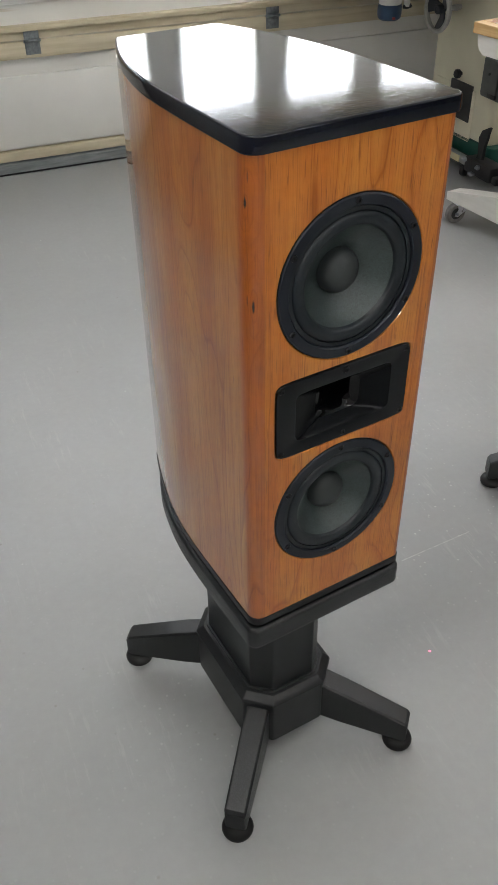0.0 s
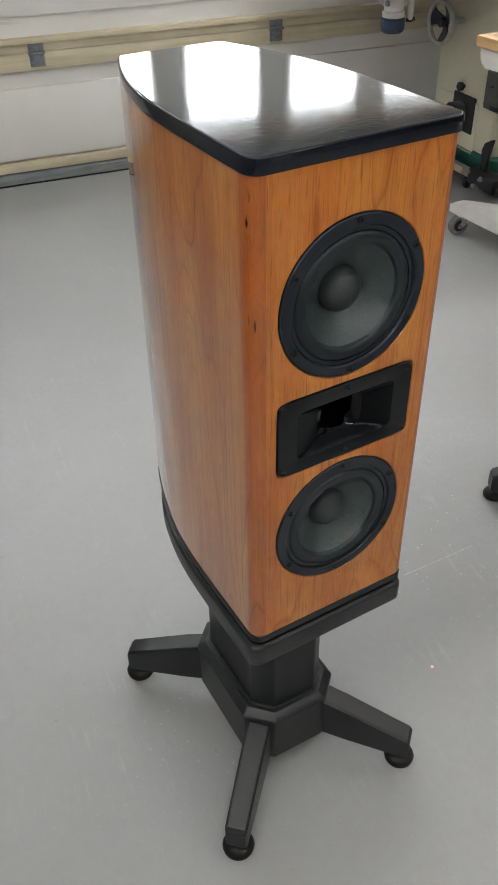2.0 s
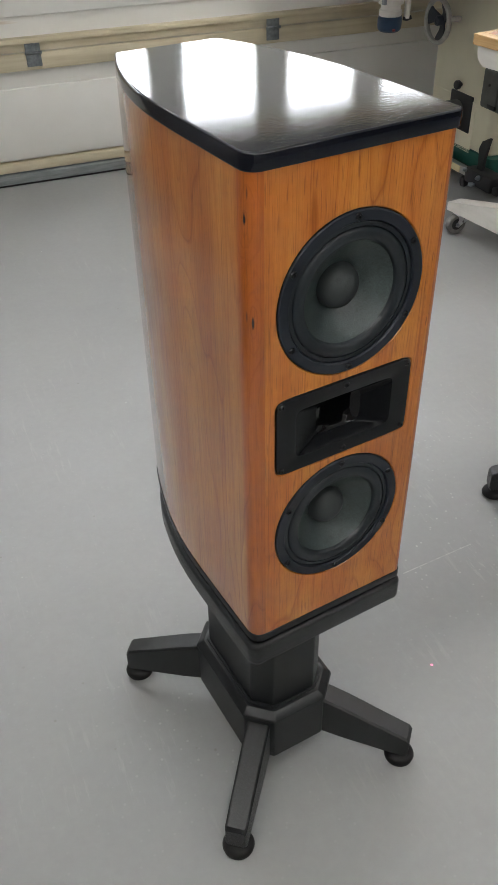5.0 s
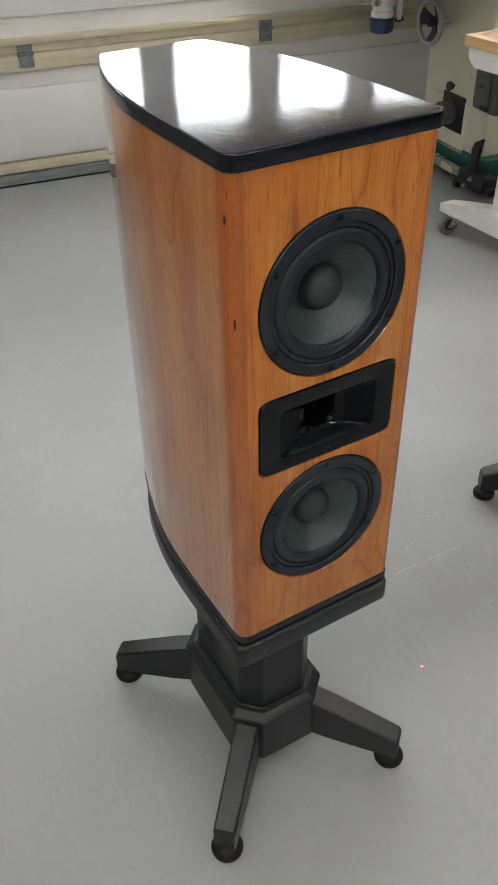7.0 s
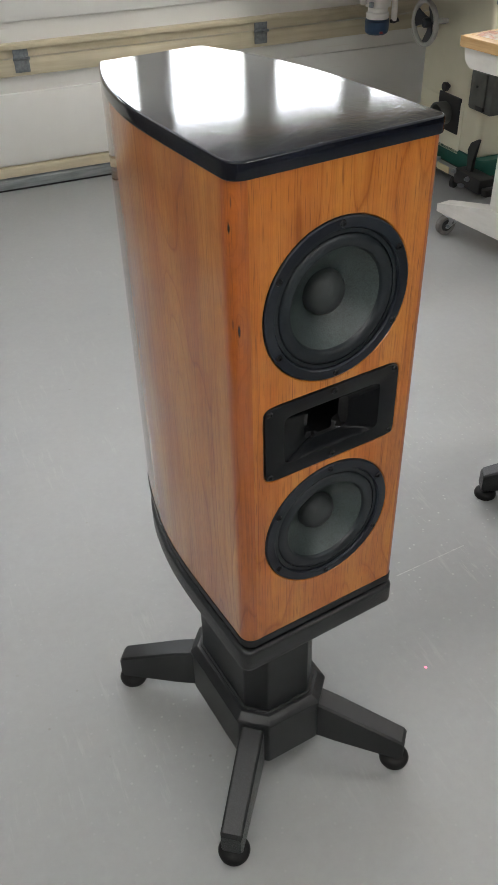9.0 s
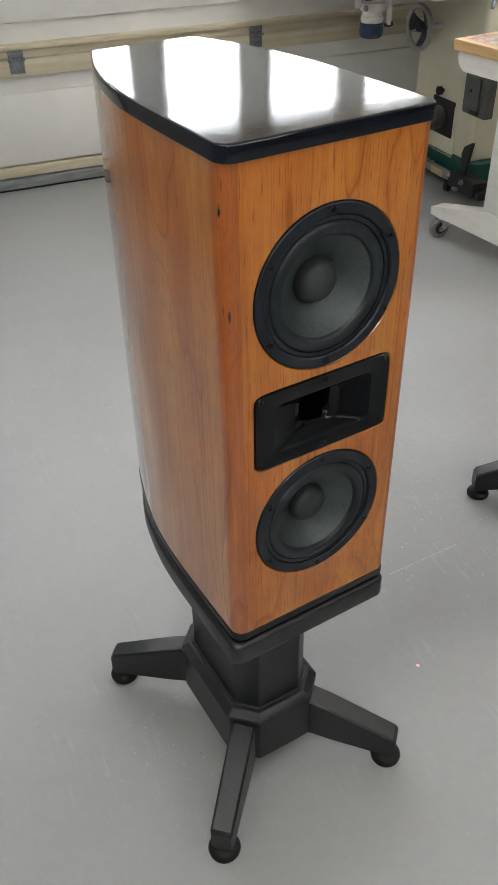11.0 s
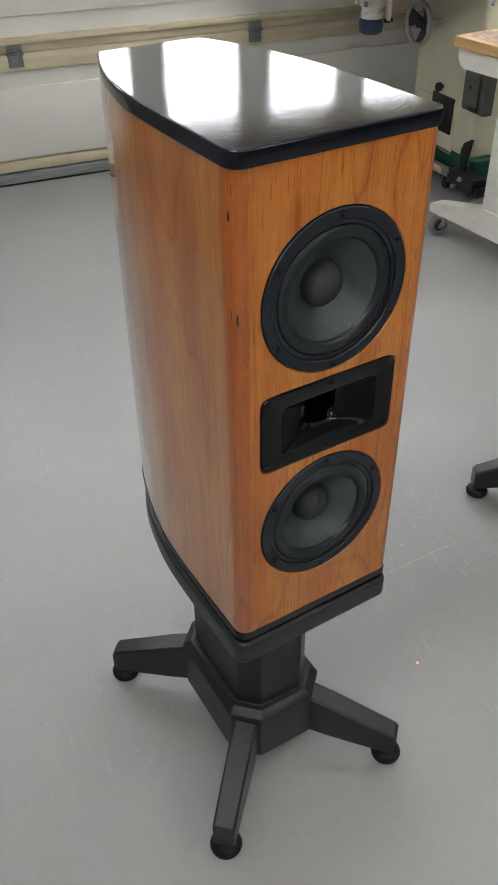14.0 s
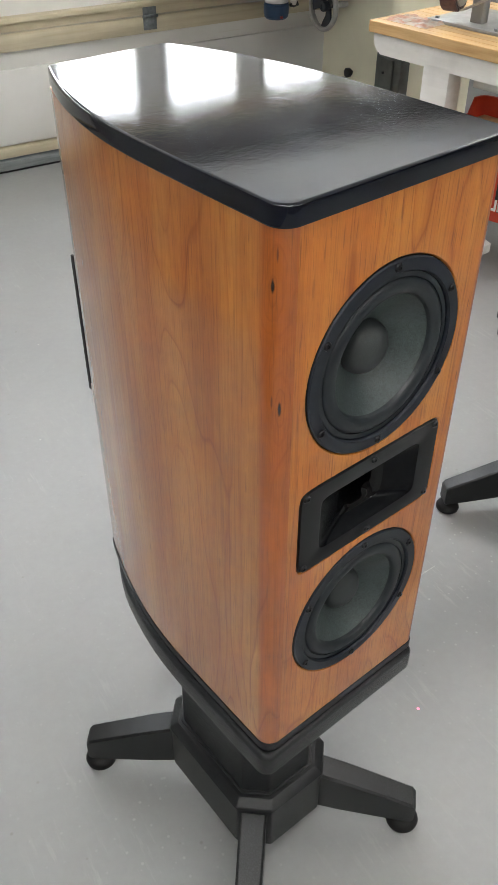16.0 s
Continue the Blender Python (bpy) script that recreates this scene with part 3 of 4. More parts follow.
def woofer(parent, z):
    """A driver with its axis along -y, flush on the baffle."""
    m = Matrix.Translation((MID, 0.003, z)) @ pose(0, 0, 0, 90, 0, 0)
    flange = lathe([(0.0905, -0.004), (0.0905, 0.0022), (0.0922, 0.0045), (0.1038, 0.0045), (0.1055, 0.003), (0.1055, -0.002)], 96)
    ring = part("woofer", flange, M_FLANGE, parent, "black round woofer with a rubber surround", at=m)
    roll = [(0.0905, -0.001), (0.0895, 0.0008), (0.0845, 0.0008), (0.0840, -0.0012)] + [(0.0752 + 0.0086 * math.cos(math.pi * i / 14), -0.0012 + 0.0048 * math.sin(math.pi * i / 14)) for i in range(15)] + [(0.0655, -0.003)]
    part("surround", lathe(roll, 72), M_RUBBER, ring)
    cone = [(0.0672, -0.0014), (0.0670, -0.0026)] + [(0.0670 - 0.0395 * i / 10, -0.0026 - 0.029 * (i / 10) ** 0.86) for i in range(1, 11)] + [(0.02, -0.034)]
    part("cone", lathe(cone, 72), M_CONE, ring)
    part("dust_cap", lathe([(0.0295, -0.030), (0.0290, -0.027)] + [(0.0290 * math.cos(a), -0.027 + 0.019 * math.sin(a)) for a in [math.pi / 2 * i / 9 for i in range(1, 9)]] + [(0, -0.008)], 48), M_DOME, ring)
    screw = None
    for i in range(6):
        a = radians(90 + 60 * i)
        p = (0.0985 * math.cos(a), 0.0985 * math.sin(a), 0.0045)
        if screw is None:
            bm = lathe([(0.0, 0.0008), (0.0017, 0.0006), (0.0019, 0.0022), (0.0038, 0.0020), (0.0045, 0.0006), (0.0047, -0.001)], 16)
            screw = part("screw", bm, M_SCREW, ring, at=p)
        else:
            share(screw, p)
    return ring


def plate_ring(hw, hh, p, d, k=88):
    """A rounded rectangle of half width hw and half height hh; the higher p, the sharper its corners."""
    pts = []
    for i in range(k):
        a = 2 * math.pi * (i + 0.5) / k
        c, s = math.cos(a), math.sin(a)
        pts.append((math.copysign(hw * abs(c) ** (2 / p), c), math.copysign(hh * abs(s) ** (2 / p), s), d))
    return pts


def waveguide(parent, z):
    m = Matrix.Translation((MID, 0.002, z)) @ pose(0, 0, 0, 90, 0, 0)
    W, H = 0.1062, 0.0588
    rings = [plate_ring(W - 0.001, H - 0.001, 14, -0.006), plate_ring(W, H, 14, 0.001), plate_ring(W - 0.001, H - 0.001, 14, 0.003)]
    rings += [plate_ring(0.0785, 0.0390, 12, 0.003), plate_ring(0.0765, 0.0375, 12, 0.0024)]
    horn = part("waveguide", loft(rings), M_PLATE, parent, "black rectangular horn tweeter", at=m, angle=35)
    flare = [plate_ring(0.0765, 0.0375, 12, 0.0024)]
    for i in range(1, 9):
        f = i / 8
        flare.append(plate_ring(0.0765 + (0.0300 - 0.0765) * f, 0.0375 + (0.0245 - 0.0375) * f ** 0.8, 12 - 8.0 * f, 0.0024 - 0.0165 * f))
    part("flare", loft(flare[:-1]), M_FLARE, horn, "black satin flare with creased corners", angle=60)
    inner = flare[-2:]
    for k in range(1, 7):
        f = k / 6
        inner.append(plate_ring(0.0300 - 0.0085 * math.sin(f * math.pi / 2), 0.0245 - 0.0035 * math.sin(f * math.pi / 2), 4.0 - 2.0 * f, -0.0141 - 0.0090 * (1 - math.cos(f * math.pi / 2)) - 0.002 * f))
    inner += [plate_ring(r, r, 2, d) for r, d in ((0.0208, -0.0290), (0.0200, -0.0400), (0.0195, -0.0800))]
    part("throat", loft(inner, cap1=True), M_HORN, horn, "dark glossy horn throat", angle=80)
    screw = None
    for x, y in ((-0.0985, 0.0505), (0.0985, 0.0505), (-0.0985, -0.0505), (0.0985, -0.0505), (0, 0.0505), (0, -0.0505)):
        p = (x, y, 0.003)
        if screw is None:
            bm = lathe([(0.0, 0.0008), (0.0017, 0.0006), (0.0019, 0.0022), (0.0036, 0.0020), (0.0043, 0.0006), (0.0045, -0.001)], 16)
            screw = part("screw", bm, M_SCREW, horn, at=p)
        else:
            share(screw, p)
    return horn


def loudspeaker(m):
    sp = thing("loudspeaker", "glossy cherry loudspeaker with black lid, two woofers and a horn", "loudspeaker", m, "pair of loudspeakers")
    out = plan()
    bm = prism(out, 0.542, 1.2515)
    front = [f for f in bm.faces if abs(f.calc_center_median().y) < 1e-4]
    bmesh.ops.delete(bm, geom=front, context="FACES")
    part("cabinet", bm, M_SIDE, sp, "lacquered cherry sides with vertical grain", angle=28)
    bm = bmesh.new()
    circle = [(MID + 0.1063 * math.cos(2 * math.pi * (i + 0.5) / 96), 0.1063 * math.sin(2 * math.pi * (i + 0.5) / 96)) for i in range(96)]
    slot = [(MID + x, z) for x, z, _ in plate_ring(0.1069, 0.0595, 14, 0)]
    for zone, c, z in (((*FRONT, 0.9655, 1.2515), circle, 1.0790), ((*FRONT, 0.836, 0.9655), slot, 0.9015), ((*FRONT, 0.542, 0.836), circle, 0.7245)):
        holed(zone, [(x, q + z) for x, q in c], 0.018, bm)
    part("baffle", bm, M_FRONT, sp, "lighter golden cherry front panel")
    part("lid", prism(plan(0.0024, 0.020, tail=0.7, front=0.0035), 1.252, 1.2722, 0.0020, 0.0030, 4), M_GLOSS, sp, "mirror-gloss black lid with rounded edge", angle=25)
    part("plinth", prism(plan(0.001), 0.5265, 0.5418, 0.002, 0.002), M_PLINTH, sp, "black satin plinth", angle=28)
    part("spacer", prism(plan(-0.012), 0.5205, 0.5266), M_PAD, sp, "thin rubber spacer", angle=28)
    woofer(sp, 1.0790)
    waveguide(sp, 0.9015)
    woofer(sp, 0.7245)
    back = part("rear_panel", prism(fillet([(-0.050, 0.4585), (0.050, 0.4585), (0.050, 0.522), (-0.050, 0.522)], 0.003), 0.757, 1.034, 0.002, 0.002), M_PLINTH, sp, "black finned amplifier panel on the back")
    for k in range(7):
        part("fin", box(-0.048 + k * 0.016 - 0.002, -0.048 + k * 0.016 + 0.002, 0.5225, 0.530, 0.785, 1.008, 0.0008, 1), M_PLINTH, back)
    part("rating_strip", box(-0.0512, -0.0502, 0.500, 0.520, 0.760, 0.800), M_LOGO, back, "white printed strip")
    return sp


speaker = loudspeaker(pose(-OFF, 0, 0.0035, 0, 0, TURN))


# ---- the stand ----
def speaker_stand(m):
    st = thing("speaker_stand", "black powder-coated pedestal stand with four splayed legs on the floor", "speaker stand", m, "pair of stands")
    part("top_plate", prism(plan(0.0045, 0.018, 0.448, TURN, -0.002, tail=1.6), 0.474, 0.5205, 0.010, 0.008, 4), M_STAND, st, angle=28)
    cx, cy = 0.0035, 0.222

    def octagon(hx, hy, c, g=0.0):
        return fillet([(cx - hx, cy - hy + c), (cx - hx + c, cy - hy), (cx + hx - c, cy - hy), (cx + hx, cy - hy + c), (cx + hx, cy + hy - c), (cx + hx - c, cy + hy), (cx - hx + c, cy + hy), (cx - hx, cy + hy - c)], 0.0075, 3)

    part("column", prism(octagon(0.077, 0.119, 0.033), 0.14, 0.475), M_STAND, st, angle=28)
    part("collar", prism(octagon(0.0815, 0.1235, 0.0345), 0.166, 0.1715, 0.0, 0.002, 2), M_STAND, st, angle=28)
    rings = [(0.0965, 0.036), (0.0985, 0.038), (0.0985, 0.1445), (0.1000, 0.1452), (0.1015, 0.1475), (0.1015, 0.1530), (0.0995, 0.1570), (0.0900, 0.1660), (0.0875, 0.1678), (0.079, 0.1685)]
    part("base", loft([[(x, y, z) for x, y in octagon(h, h + 0.042, 0.4356 * h)] for h, z in rings], None, True, True), M_STAND, st, angle=20)
    for sx in (-1, 1):
        for sy in (-1, 1):
            a = Vector((sx * 0.066, cy + sy * 0.108))
            b = Vector((sx * 0.2 - 0.002, cy + (0.234 if sy > 0 else -0.252)))
            d = (b - a).normalized()
            L = (b - a).length
            bm = bmesh.new()
            rings = []
            for s, zl, zh, hw in ((0, 0.034, 0.141, 0.0225), (L * 0.3, 0.026, 0.123, 0.0225), (L - 0.006, 0.0145, 0.074, 0.0208), (L, 0.020, 0.067, 0.0185)):
                c = 0.004
                rings.append([(s, -hw, zl + c), (s, -hw + c, zl), (s, hw - c, zl), (s, hw, zl + c), (s, hw, zh - c), (s, hw - c, zh), (s, -hw + c, zh), (s, -hw, zh - c)])
            loft(rings, bm, True, True)
            leg = part("leg", bm, M_STAND, st, at=pose(a.x, a.y, 0, 0, 0, math.degrees(math.atan2(d.y, d.x))), angle=28)
            part("foot_pad", lathe([(0, 0), (0.024, 0), (0.0292, 0.004), (0.0304, 0.010), (0.0280, 0.017), (0.0215, 0.022), (0.012, 0.024), (0.010, 0.034), (0, 0.034)], 32), M_PAD, leg, "round black rubber foot", at=(L - 0.018, 0, -0.0135))
    return st


stand = speaker_stand(Matrix.Translation((-0.004, 0, 0.0035)))
OTHER = pose(1.180, 0.099, 0.0035, 0, 0, 11)
copy_thing(speaker, OTHER @ pose(-OFF, 0, 0, 0, 0, TURN))
copy_thing(stand, OTHER)


# ---- the table saw by the door ----
def table_saw():
    saw = thing("table_saw", "cream and green cabinet table saw with a grey handwheel", "table saw", ROOM @ Matrix.Translation((1.52, -0.86, 0)))
    # local x runs into the machine, local y towards the door
    part("cabinet", prism(fillet([(0, -0.235), (0.52, -0.235), (0.52, 0.30), (0, 0.30)], 0.035), 0.175, 0.924, 0.012, 0.004), M_CREAM, saw)
    part("base", prism(fillet([(-0.004, -0.285), (0.525, -0.285), (0.525, 0.305), (-0.004, 0.305)], 0.035), 0.09, 0.176, 0.004, 0.004), M_GREEN, saw, "green enamelled base")
    part("table_top", box(-0.63, 0.60, -0.24, 0.74, 0.925, 0.975, 0.004), M_NAVY, saw, "blue-black saw table with a router wing")
    part("fence_rail", box(-0.30, 0.62, -0.275, -0.2405, 0.925, 0.943, 0.003), M_IRON, saw, "pale metal fence rail")
    for x in (-0.20, -0.08):
        part("rail_bolt", lathe([(0, 0), (0.008, 0), (0.007, 0.004), (0, 0.005)], 12), M_ZINC, saw, at=pose(x, -0.2402, 0.957, 90, 0, 0))
    part("fence_rail_bracket", box(-0.33, -0.12, -0.27, -0.235, 0.905, 0.9245, 0.003), M_WHITE, saw)
    part("lever", tube([(-0.02, -0.28, 0.935), (-0.035, -0.30, 0.90), (-0.055, -0.315, 0.865)], 0.009, 10), M_STEEL, saw)
    part("access_cover", prism(fillet([(-0.085, -0.12), (0.155, -0.12), (0.155, 0.23), (-0.085, 0.23)], 0.012), 0, 0.004, 0, 0.002), M_CREAM, saw, at=pose(0, 0.02, 0.24, 0, -90, 0) @ pose(0, 0, 0))
    port = box(-0.010, 0.002, -0.075, 0.105, 0.245, 0.415, 0.004)
    port = part("dust_port", port, M_BLACK, saw, "black plastic dust port")
    part("port_ring", lathe([(0.046, 0), (0.054, 0), (0.056, 0.055), (0.052, 0.06), (0.046, 0.055)], 32, close=True), M_GREY, port, at=pose(-0.010, 0.035, 0.325, 0, -90, 0))
    knob = lathe([(0, 0), (0.010, 0), (0.010, 0.012), (0.021, 0.014), (0.022, 0.030), (0.018, 0.034), (0, 0.034)], 10)
    part("knob", knob, M_BLACK, saw, "black hand knob", at=pose(0, 0.04, 0.448, 0, -90, 0))
    sw = part("switch_box", box(-0.05, 0.002, -0.36, -0.19, 0.410, 0.595, 0.008), M_GREY, saw, "dark grey-green switch box")
    part("switch_cover", box(-0.062, -0.049, -0.315, -0.205, 0.425, 0.580, 0.005), M_GREY, sw)
    part("switch_tab", box(-0.064, -0.050, -0.315, -0.26, 0.421, 0.440, 0.003), M_BLACK, sw)
    part("switch_button", lathe([(0, 0), (0.006, 0), (0.006, 0.006), (0, 0.008)], 16), M_BLACK, sw, at=pose(-0.061, -0.26, 0.520, 0, -90, 0))
    wheel = lathe([(0.083, 0.0), (0.086, -0.010), (0.098, -0.013), (0.104, -0.004), (0.104, 0.006), (0.098, 0.013), (0.086, 0.010)], 48, close=True)
    wm = pose(-0.10, 0.155, 0.718, 0, -90, 0)
    hw = part("handwheel", wheel, M_RIM, saw, "grey cast handwheel rim", at=wm)
    for k in range(3):
        arm = [[(r, s * w, h + q) for s, q in ((-1, 0), (1, 0), (1, 0.009), (-1, 0.009))] for r, w, h in ((0.012, 0.015, -0.032), (0.035, 0.019, -0.026), (0.060, 0.032, -0.013), (0.0870, 0.050, -0.005))]
        part("spoke", loft(arm, cap0=True, cap1=True), M_NAVY, hw, "blue-black dished spoke", at=pose(0, 0, 0, 0, 0, 120 * k + 80))
    part("hub", lathe([(0, -0.10), (0.012, -0.10), (0.012, -0.03), (0.022, -0.028), (0.022, 0.004), (0.019, 0.008), (0.012, 0.008), (0.010, 0.004), (0, 0.004)], 24), M_NAVY, hw)
    part("crank_grip", lathe([(0, 0), (0.011, 0), (0.014, 0.02), (0.012, 0.055), (0, 0.06)], 16), M_RIM, hw, at=(0.02, -0.093, -0.062))
    return saw


table_saw()


def mobile_base():
    mb = thing("mobile_base", "black steel mobile base with a raised foot pedal under the saw", "mobile base", ROOM @ Matrix.Translation((1.50, -0.86, 0)))
    part("rail", box(0.0, 0.035, -0.32, 0.33, 0.045, 0.10, 0.004), M_BLACK, mb)
    part("rail", box(0.035, 0.55, -0.32, -0.285, 0.045, 0.10, 0.004), M_BLACK, mb)
    part("label_plate", box(-0.050, -0.046, -0.13, -0.03, 0.080, 0.112, 0.001), M_LABEL, mb, "cream sticker on the linkage")
    lever = loft([[(-0.025 + ox + dx, -0.275 + oy + dy, z + 0.045) for dx, dy in ((-t, -w), (t, -w), (t, w), (-t, w))] for z, w, t, ox, oy in ((0.05, 0.022, 0.010, 0, 0.02), (0.11, 0.018, 0.008, 0, 0.008), (0.15, 0.022, 0.008, -0.004, 0.004), (0.19, 0.030, 0.007, -0.010, -0.006), (0.23, 0.026, 0.006, -0.018, -0.028), (0.262, 0.006, 0.004, -0.024, -0.066))], cap0=True, cap1=True)
    part("foot_pedal", lever, M_BLACK, mb, "raised black pedal plate", angle=50)
    for y, z in ((-0.20, 0.120), (-0.31, 0.115)):
        part("pivot_bolt", lathe([(0, 0), (0.012, 0), (0.012, 0.010), (0.007, 0.011), (0.006, 0.020), (0, 0.021)], 12), M_STEEL, mb, at=pose(-0.062, y, z, 0, -90, 0))
    part("crossbar", box(-0.045, -0.015, -0.20, 0.26, 0.078, 0.114, 0.003), M_IRON, mb, "grey steel linkage bar")
    for y in (-0.01, 0.03):
        part("linkage_nut", lathe([(0, 0), (0.011, 0), (0.011, 0.012), (0, 0.014)], 6), M_STEEL, mb, at=(-0.03, y, 0.114))
    part("lift_bracket", box(-0.062, 0.03, -0.40, -0.19, 0.062, 0.135, 0.012), M_BLACK, mb)
    part("axle_arm", box(-0.05, 0.03, -0.44, -0.40, 0.062, 0.10, 0.008), M_BLACK, mb)
    for y in (-0.12,):
        w = part("swivel_wheel", lathe([(0, -0.014), (0.024, -0.014), (0.030, -0.008), (0.030, 0.008), (0.024, 0.014), (0, 0.014)], 24), M_BLACK, mb, at=pose(0.0, y, 0.030, 90, 0, 20))
    part("brake_tab", box(-0.085, -0.0615, -0.29, -0.26, 0.066, 0.080, 0.003), M_STEEL, mb)
    return mb


mobile_base()


def hanging_router():
    r = thing("router", "dark blue router hanging under the saw table wing", "router", ROOM @ Matrix.Translation((1.10, -0.80, 0.925)))
    part("motor", lathe([(0, -0.205), (0.042, -0.205), (0.051, -0.197), (0.0545, -0.18), (0.0545, -0.150), (0.052, -0.148), (0.052, -0.142), (0, -0.142)], 40), M_BLUE, r, "dark blue motor housing")
    part("clamp", lathe([(0.045, -0.143), (0.050, -0.140), (0.050, -0.118), (0.044, -0.114), (0.044, -0.096), (0.056, -0.092), (0.056, -0.060), (0.045, -0.056), (0.045, -0.030), (0.074, -0.026), (0.074, 0)], 32), M_WHITE, r, "pale cast base and clamp")
    part("clamp_screw", box(-0.066, -0.050, -0.05, -0.03, -0.088, -0.066, 0.003), M_STEEL, r)
    part("power_switch", box(-0.014, -0.001, -0.058, -0.048, -0.197, -0.187, 0.002), M_DRED, r, "small red switch")
    part("column", tube([(0.075, -0.02, 0), (0.075, -0.02, -0.155)], 0.014, 16), M_WHITE, r)
    part("column", tube([(-0.07, 0.01, 0), (-0.07, 0.01, -0.08)], 0.014, 16), M_WHITE, r)
    part("lever", tube([(0.06, -0.02, -0.155), (0.075, -0.02, -0.158), (0.094, -0.03, -0.150)], 0.009, 10), M_BLACK, r)
    return r


hanging_router()


# ---- the workbench ----
BENCH = ROOM @ pose(1.117, -1.414, 0, 0, 0, 8.0)


def workbench():
    wb = thing("workbench", "white trestle workbench with a maple butcher block top on castors", "workbench", BENCH)
    # local x runs across the bench, local -y along its near edge
    n_strips, wide = 14, 0.62
    for i in range(n_strips):
        x0 = wide * i / n_strips
        st = box(x0 + 0.0004, x0 + wide / n_strips - 0.0004, -1.35, 0, 0.781, 0.821, 0.0015, 1)
        part("strip", st, M_BLOCK, wb)
    for x in (0.012, 0.57):
        bm = bmesh.new()
        out2 = [(-0.02, 0.780), (-0.021, 0.758), (-0.026, 0.738), (-0.038, 0.722), (-0.060, 0.708), (-0.72, 0.708), (-0.742, 0.722), (-0.754, 0.738), (-0.76, 0.758), (-0.76, 0.780)]
        loft([[(x + dx, y, z) for y, z in out2] for dx in (0.0, 0.038)], bm, True, True)
        part("apron", bm, M_WHITE, wb)
        part("post", box(x + 0.0, x + 0.075, -0.398, -0.276, 0.19, 0.72, 0.003), M_WHITE, wb)
        foot = [(0.02, 0.095), (0.02, 0.13), (-0.04, 0.145), (-0.30, 0.205), (-0.40, 0.205), (-0.60, 0.145), (-0.66, 0.13), (-0.66, 0.095)]
        bm = bmesh.new()
        loft([[(x - 0.01 + dx, y, z) for y, z in foot] for dx in (0.0, 0.075)], bm, True, True)
        part("trestle_foot", bm, M_WHITE, wb)
        for y in (-0.03, -0.60):
            c = part("castor", lathe([(0.026, -0.014), (0.040, -0.015), (0.045, -0.009), (0.045, 0.009), (0.040, 0.015), (0.026, 0.014)], 32, close=True), M_CASTOR, wb, "swivel castor with a pale tyre and steel fork", at=pose(x + 0.006, y, 0.045, 90, 0, -12))
            part("hub", lathe([(0, -0.013), (0.0258, -0.013), (0.0258, 0.013), (0, 0.013)], 24), M_BLACK, c)
            part("axle", lathe([(0, -0.026), (0.007, -0.026), (0.007, 0.026), (0, 0.026)], 6), M_STEEL, c)
            fork = bmesh.new()
            for side in (-0.021, 0.018):
                loft([[(px, py, side + d) for px, py in ((-0.010, -0.008), (0.004, -0.013), (0.016, -0.004), (0.056, 0.022), (0.056, 0.043), (-0.002, 0.043), (0.004, 0.020))] for d in (0, 0.003)], fork, True, True)
            box(-0.004, 0.058, 0.038, 0.043, -0.024, 0.024, 0.001, bm=fork)
            part("fork", fork, M_ZINC, c, "bright zinc fork")
            part("top_plate", box(-0.012, 0.066, 0.0445, 0.0495, -0.030, 0.030, 0.001), M_ZINC, c)
    part("stretcher", box(0.05, 0.58, -0.38, -0.33, 0.24, 0.32, 0.003), M_WHITE, wb)
    part("rear_rail", box(0.57, 0.59, -1.2, -0.1, 0.50, 0.58, 0.002), M_WHITE, wb)
    return wb


workbench()


def belt_grinder():
    g = thing("belt_grinder", "belt grinder with brown contact wheel bolted to the bench", "belt grinder", BENCH @ Matrix.Translation((0.155, -0.15, 0.821)))
    part("base_plate", box(0, 0.30, -0.33, 0.0, 0.0, 0.012, 0.002), M_IRON, g)
    for x, y in ((0.02, -0.03), (0.02, -0.30)):
        part("bolt", lathe([(0, 0.012), (0.008, 0.012), (0.008, 0.020), (0, 0.021)], 6), M_STEEL, g, at=(x, y, 0))
    part("upright", box(0.06, 0.10, -0.20, -0.15, 0.012, 0.20, 0.003), M_IRON, g)
    bm = lathe([(0.02, -0.03), (0.075, -0.03)] + [(0.078, -0.024), (0.078, 0.024)] + [(0.075, 0.03), (0.02, 0.03)], 48, close=True)
    w = part("contact_wheel", bm, M_TREAD, g, "brown rubber contact wheel", at=pose(0.015, -0.10, 0.125, 0, 90, -72))
    hub = lathe([(0, -0.031), (0.030, -0.031), (0.034, -0.036), (0.058, -0.036), (0.060, -0.030), (0.060, 0.030), (0.058, 0.036), (0.034, 0.036), (0.030, 0.031), (0, 0.031)], 40)
    part("wheel_hub", hub, M_IRON, w, "grey metal wheel side")
    for k in range(20):
        part("tread_groove", box(0.0615, 0.0745, -0.0035, 0.0035, 0.0285, 0.0315), M_BLACK, w, at=pose(0, 0, 0, 0, 0, 18 * k))
    part("wheel_bolt", lathe([(0, -0.05), (0.010, -0.05), (0.010, 0.05), (0, 0.05)], 6), M_BLACK, w)
    bm = loft([[(x, y, z) for x, z in ((0.01, zz), (0.06, zz), (0.06, zz + 0.004), (0.01, zz + 0.004))] for y, zz in ((-0.13, 0.05), (-0.22, 0.095), (-0.34, 0.16))], cap0=True, cap1=True)
    part("belt", bm, M_BELT, g, "pale abrasive belt")
    part("motor", lathe([(0, -0.09), (0.06, -0.09), (0.068, -0.08), (0.068, 0.08), (0.06, 0.09), (0, 0.09)], 32), M_BLUE, g, "blue motor", at=pose(0.24, -0.28, 0.14, 0, 90, 0))
    part("motor_foot", box(0.18, 0.29, -0.33, -0.23, 0.012, 0.08, 0.003), M_IRON, g)
    return g


belt_grinder()


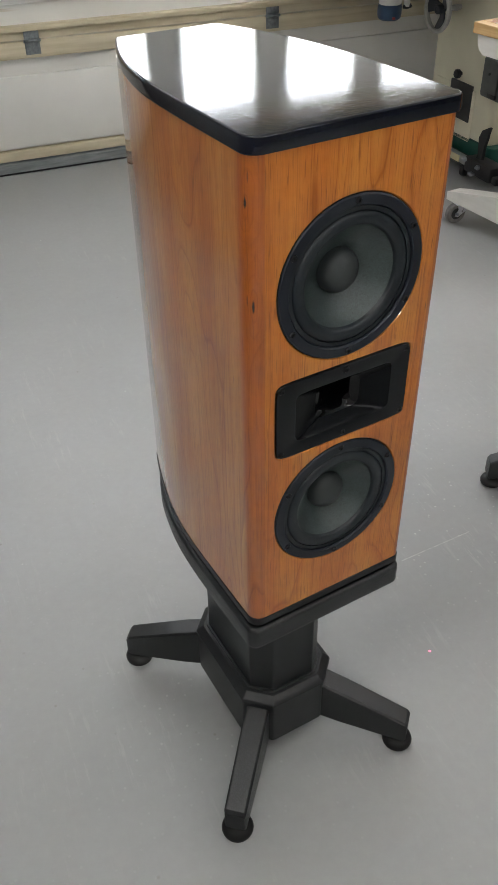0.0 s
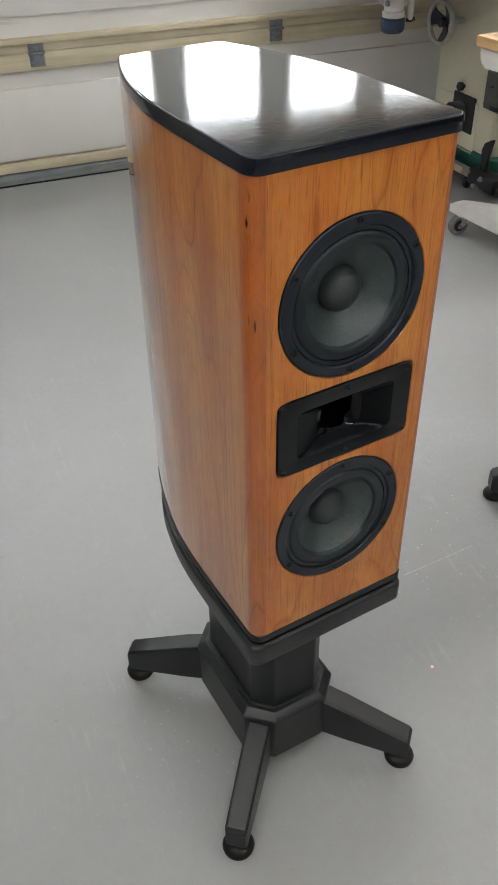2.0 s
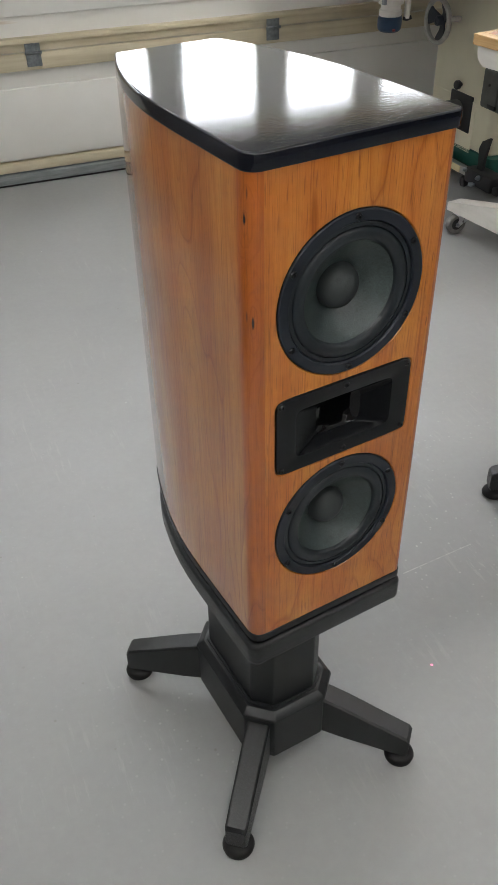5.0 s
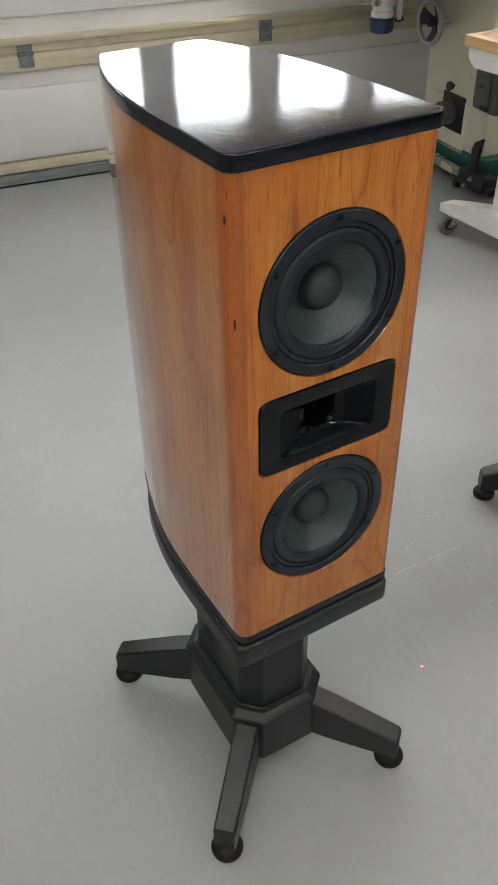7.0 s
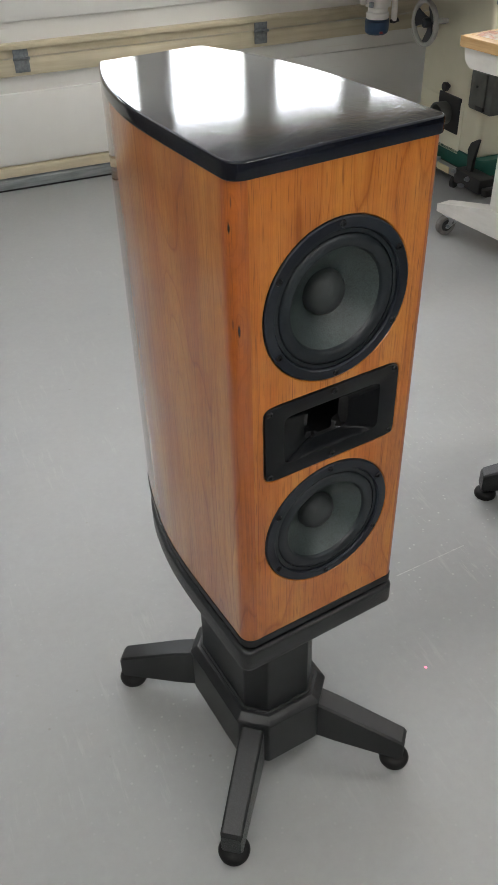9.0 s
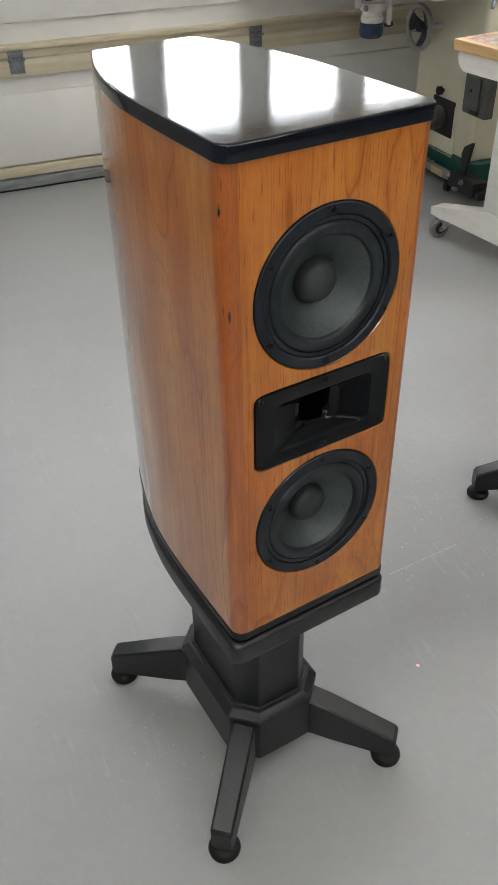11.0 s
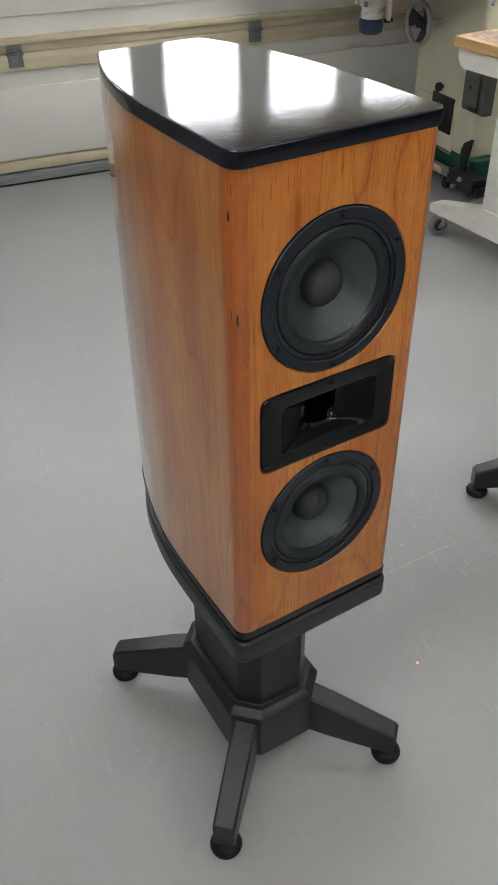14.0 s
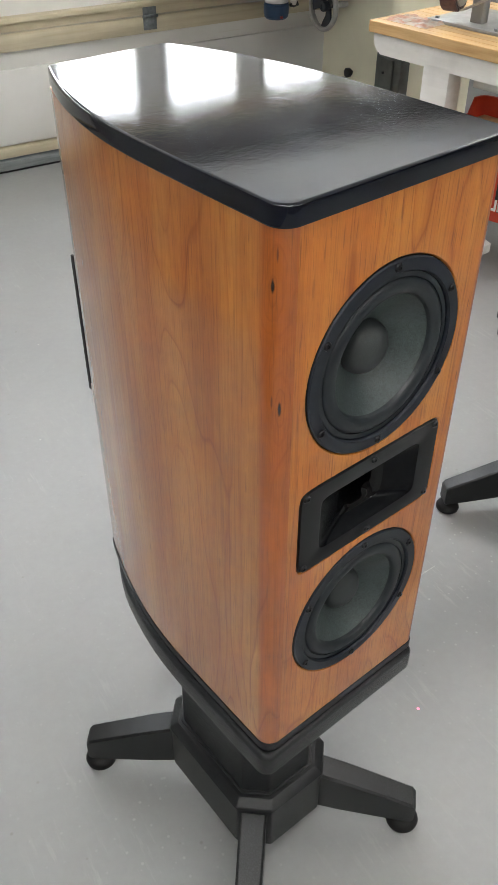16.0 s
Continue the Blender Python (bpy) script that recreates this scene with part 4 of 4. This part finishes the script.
def tote_bag():
    b = thing("tote_bag", "red-orange fabric bag with a white printed square under the bench", "bag", BENCH @ Matrix.Translation((0.17, -0.56, 0.20)))
    rings = []
    for z, hw, t in ((0.0, 0.14, 0.065), (0.012, 0.165, 0.085), (0.11, 0.178, 0.098), (0.24, 0.172, 0.092), (0.340, 0.165, 0.088)):
        ring = []
        for i in range(40):
            a = 2 * math.pi * (i + 0.5) / 40
            c, s2 = math.cos(a), math.sin(a)
            q = (abs(c / t) ** 5 + abs(s2 / hw) ** 5) ** -0.2
            lift = 0.055 if (z > 0.33 and c > 0) else 0.0
            ring.append((c * q + 0.004 * math.sin(5 * a + z * 20), s2 * q, z + lift))
        rings.append(ring)
    rings.append([(x * 0.95, y * 0.97, z - 0.002) for x, y, z in rings[-1]])
    rings.append([(x * 0.9, y * 0.95, 0.08) for x, y, z in rings[-1]])
    part("body", loft(rings, cap0=True, cap1=True), M_RED, b, angle=60)
    part("contents", box(-0.045, 0.05, -0.13, 0.13, 0.08, 0.335, 0.006), M_TAN, b, "tan cardboard inside")
    out = bmesh.new()
    for y0, y1, z0, z1 in ((-0.095, 0.11, 0.272, 0.279), (-0.095, 0.11, 0.060, 0.067), (-0.095, -0.088, 0.067, 0.272), (0.103, 0.11, 0.067, 0.272)):
        box(-0.1035, -0.0985, y0, y1, z0, z1, bm=out)
    for k, (y0, z0) in enumerate(((-0.045, 0.215), (-0.005, 0.175), (0.045, 0.130), (0.0, 0.115))):
        box(-0.1035, -0.0985, y0 - 0.022, y0 + 0.022, z0 - 0.016, z0 + 0.024, bm=out)
    part("printed_square", out, M_LOGO, b, "white printed square with plain marks")
    return b


tote_bag()


def plastic_wrap():
    """A low crumpled sheet left on the bench."""
    rng = random.Random(7)
    bm = bmesh.new()
    nx, ny = 12, 16
    grid = [[bm.verts.new((0.13 * i / nx + rng.uniform(-0.003, 0.003), -0.20 * j / ny + rng.uniform(-0.004, 0.004), 0.001 + (rng.uniform(0.0, 0.010) if 0 < i < nx and 0 < j < ny else 0.0))) for j in range(ny + 1)] for i in range(nx + 1)]
    for i in range(nx):
        for j in range(ny):
            bm.faces.new((grid[i][j], grid[i + 1][j], grid[i + 1][j + 1], grid[i][j + 1]))
    bmesh.ops.solidify(bm, geom=bm.faces[:], thickness=0.0006)
    ob = part("plastic_wrap", bm, M_WRAP, angle=60)
    ob.matrix_world = BENCH @ Matrix.Translation((0.045, -0.035, 0.8215))
    tagged(ob, "crumpled pale plastic wrap with faded red print on the bench", "plastic wrap")


plastic_wrap()


def laser_spot():
    """The small red dot that a laser throws on the floor."""
    m = material("red_laser_light", (0.9, 0.3, 0.4), 0.5)
    b = m.node_tree.nodes["Principled BSDF"]
    b.inputs["Emission Color"].default_value = (1.0, 0.22, 0.36, 1)
    b.inputs["Emission Strength"].default_value = 1.1
    ob = part("laser_spot", lathe([(0, 0.0006), (0.0022, 0.0006), (0.0034, 0.0)], 16), m)
    ob.matrix_world = Matrix.Translation((0.386, 0.125, -0.0098))
    tagged(ob, "small red laser dot shining on the grey floor", "laser dot")


laser_spot()
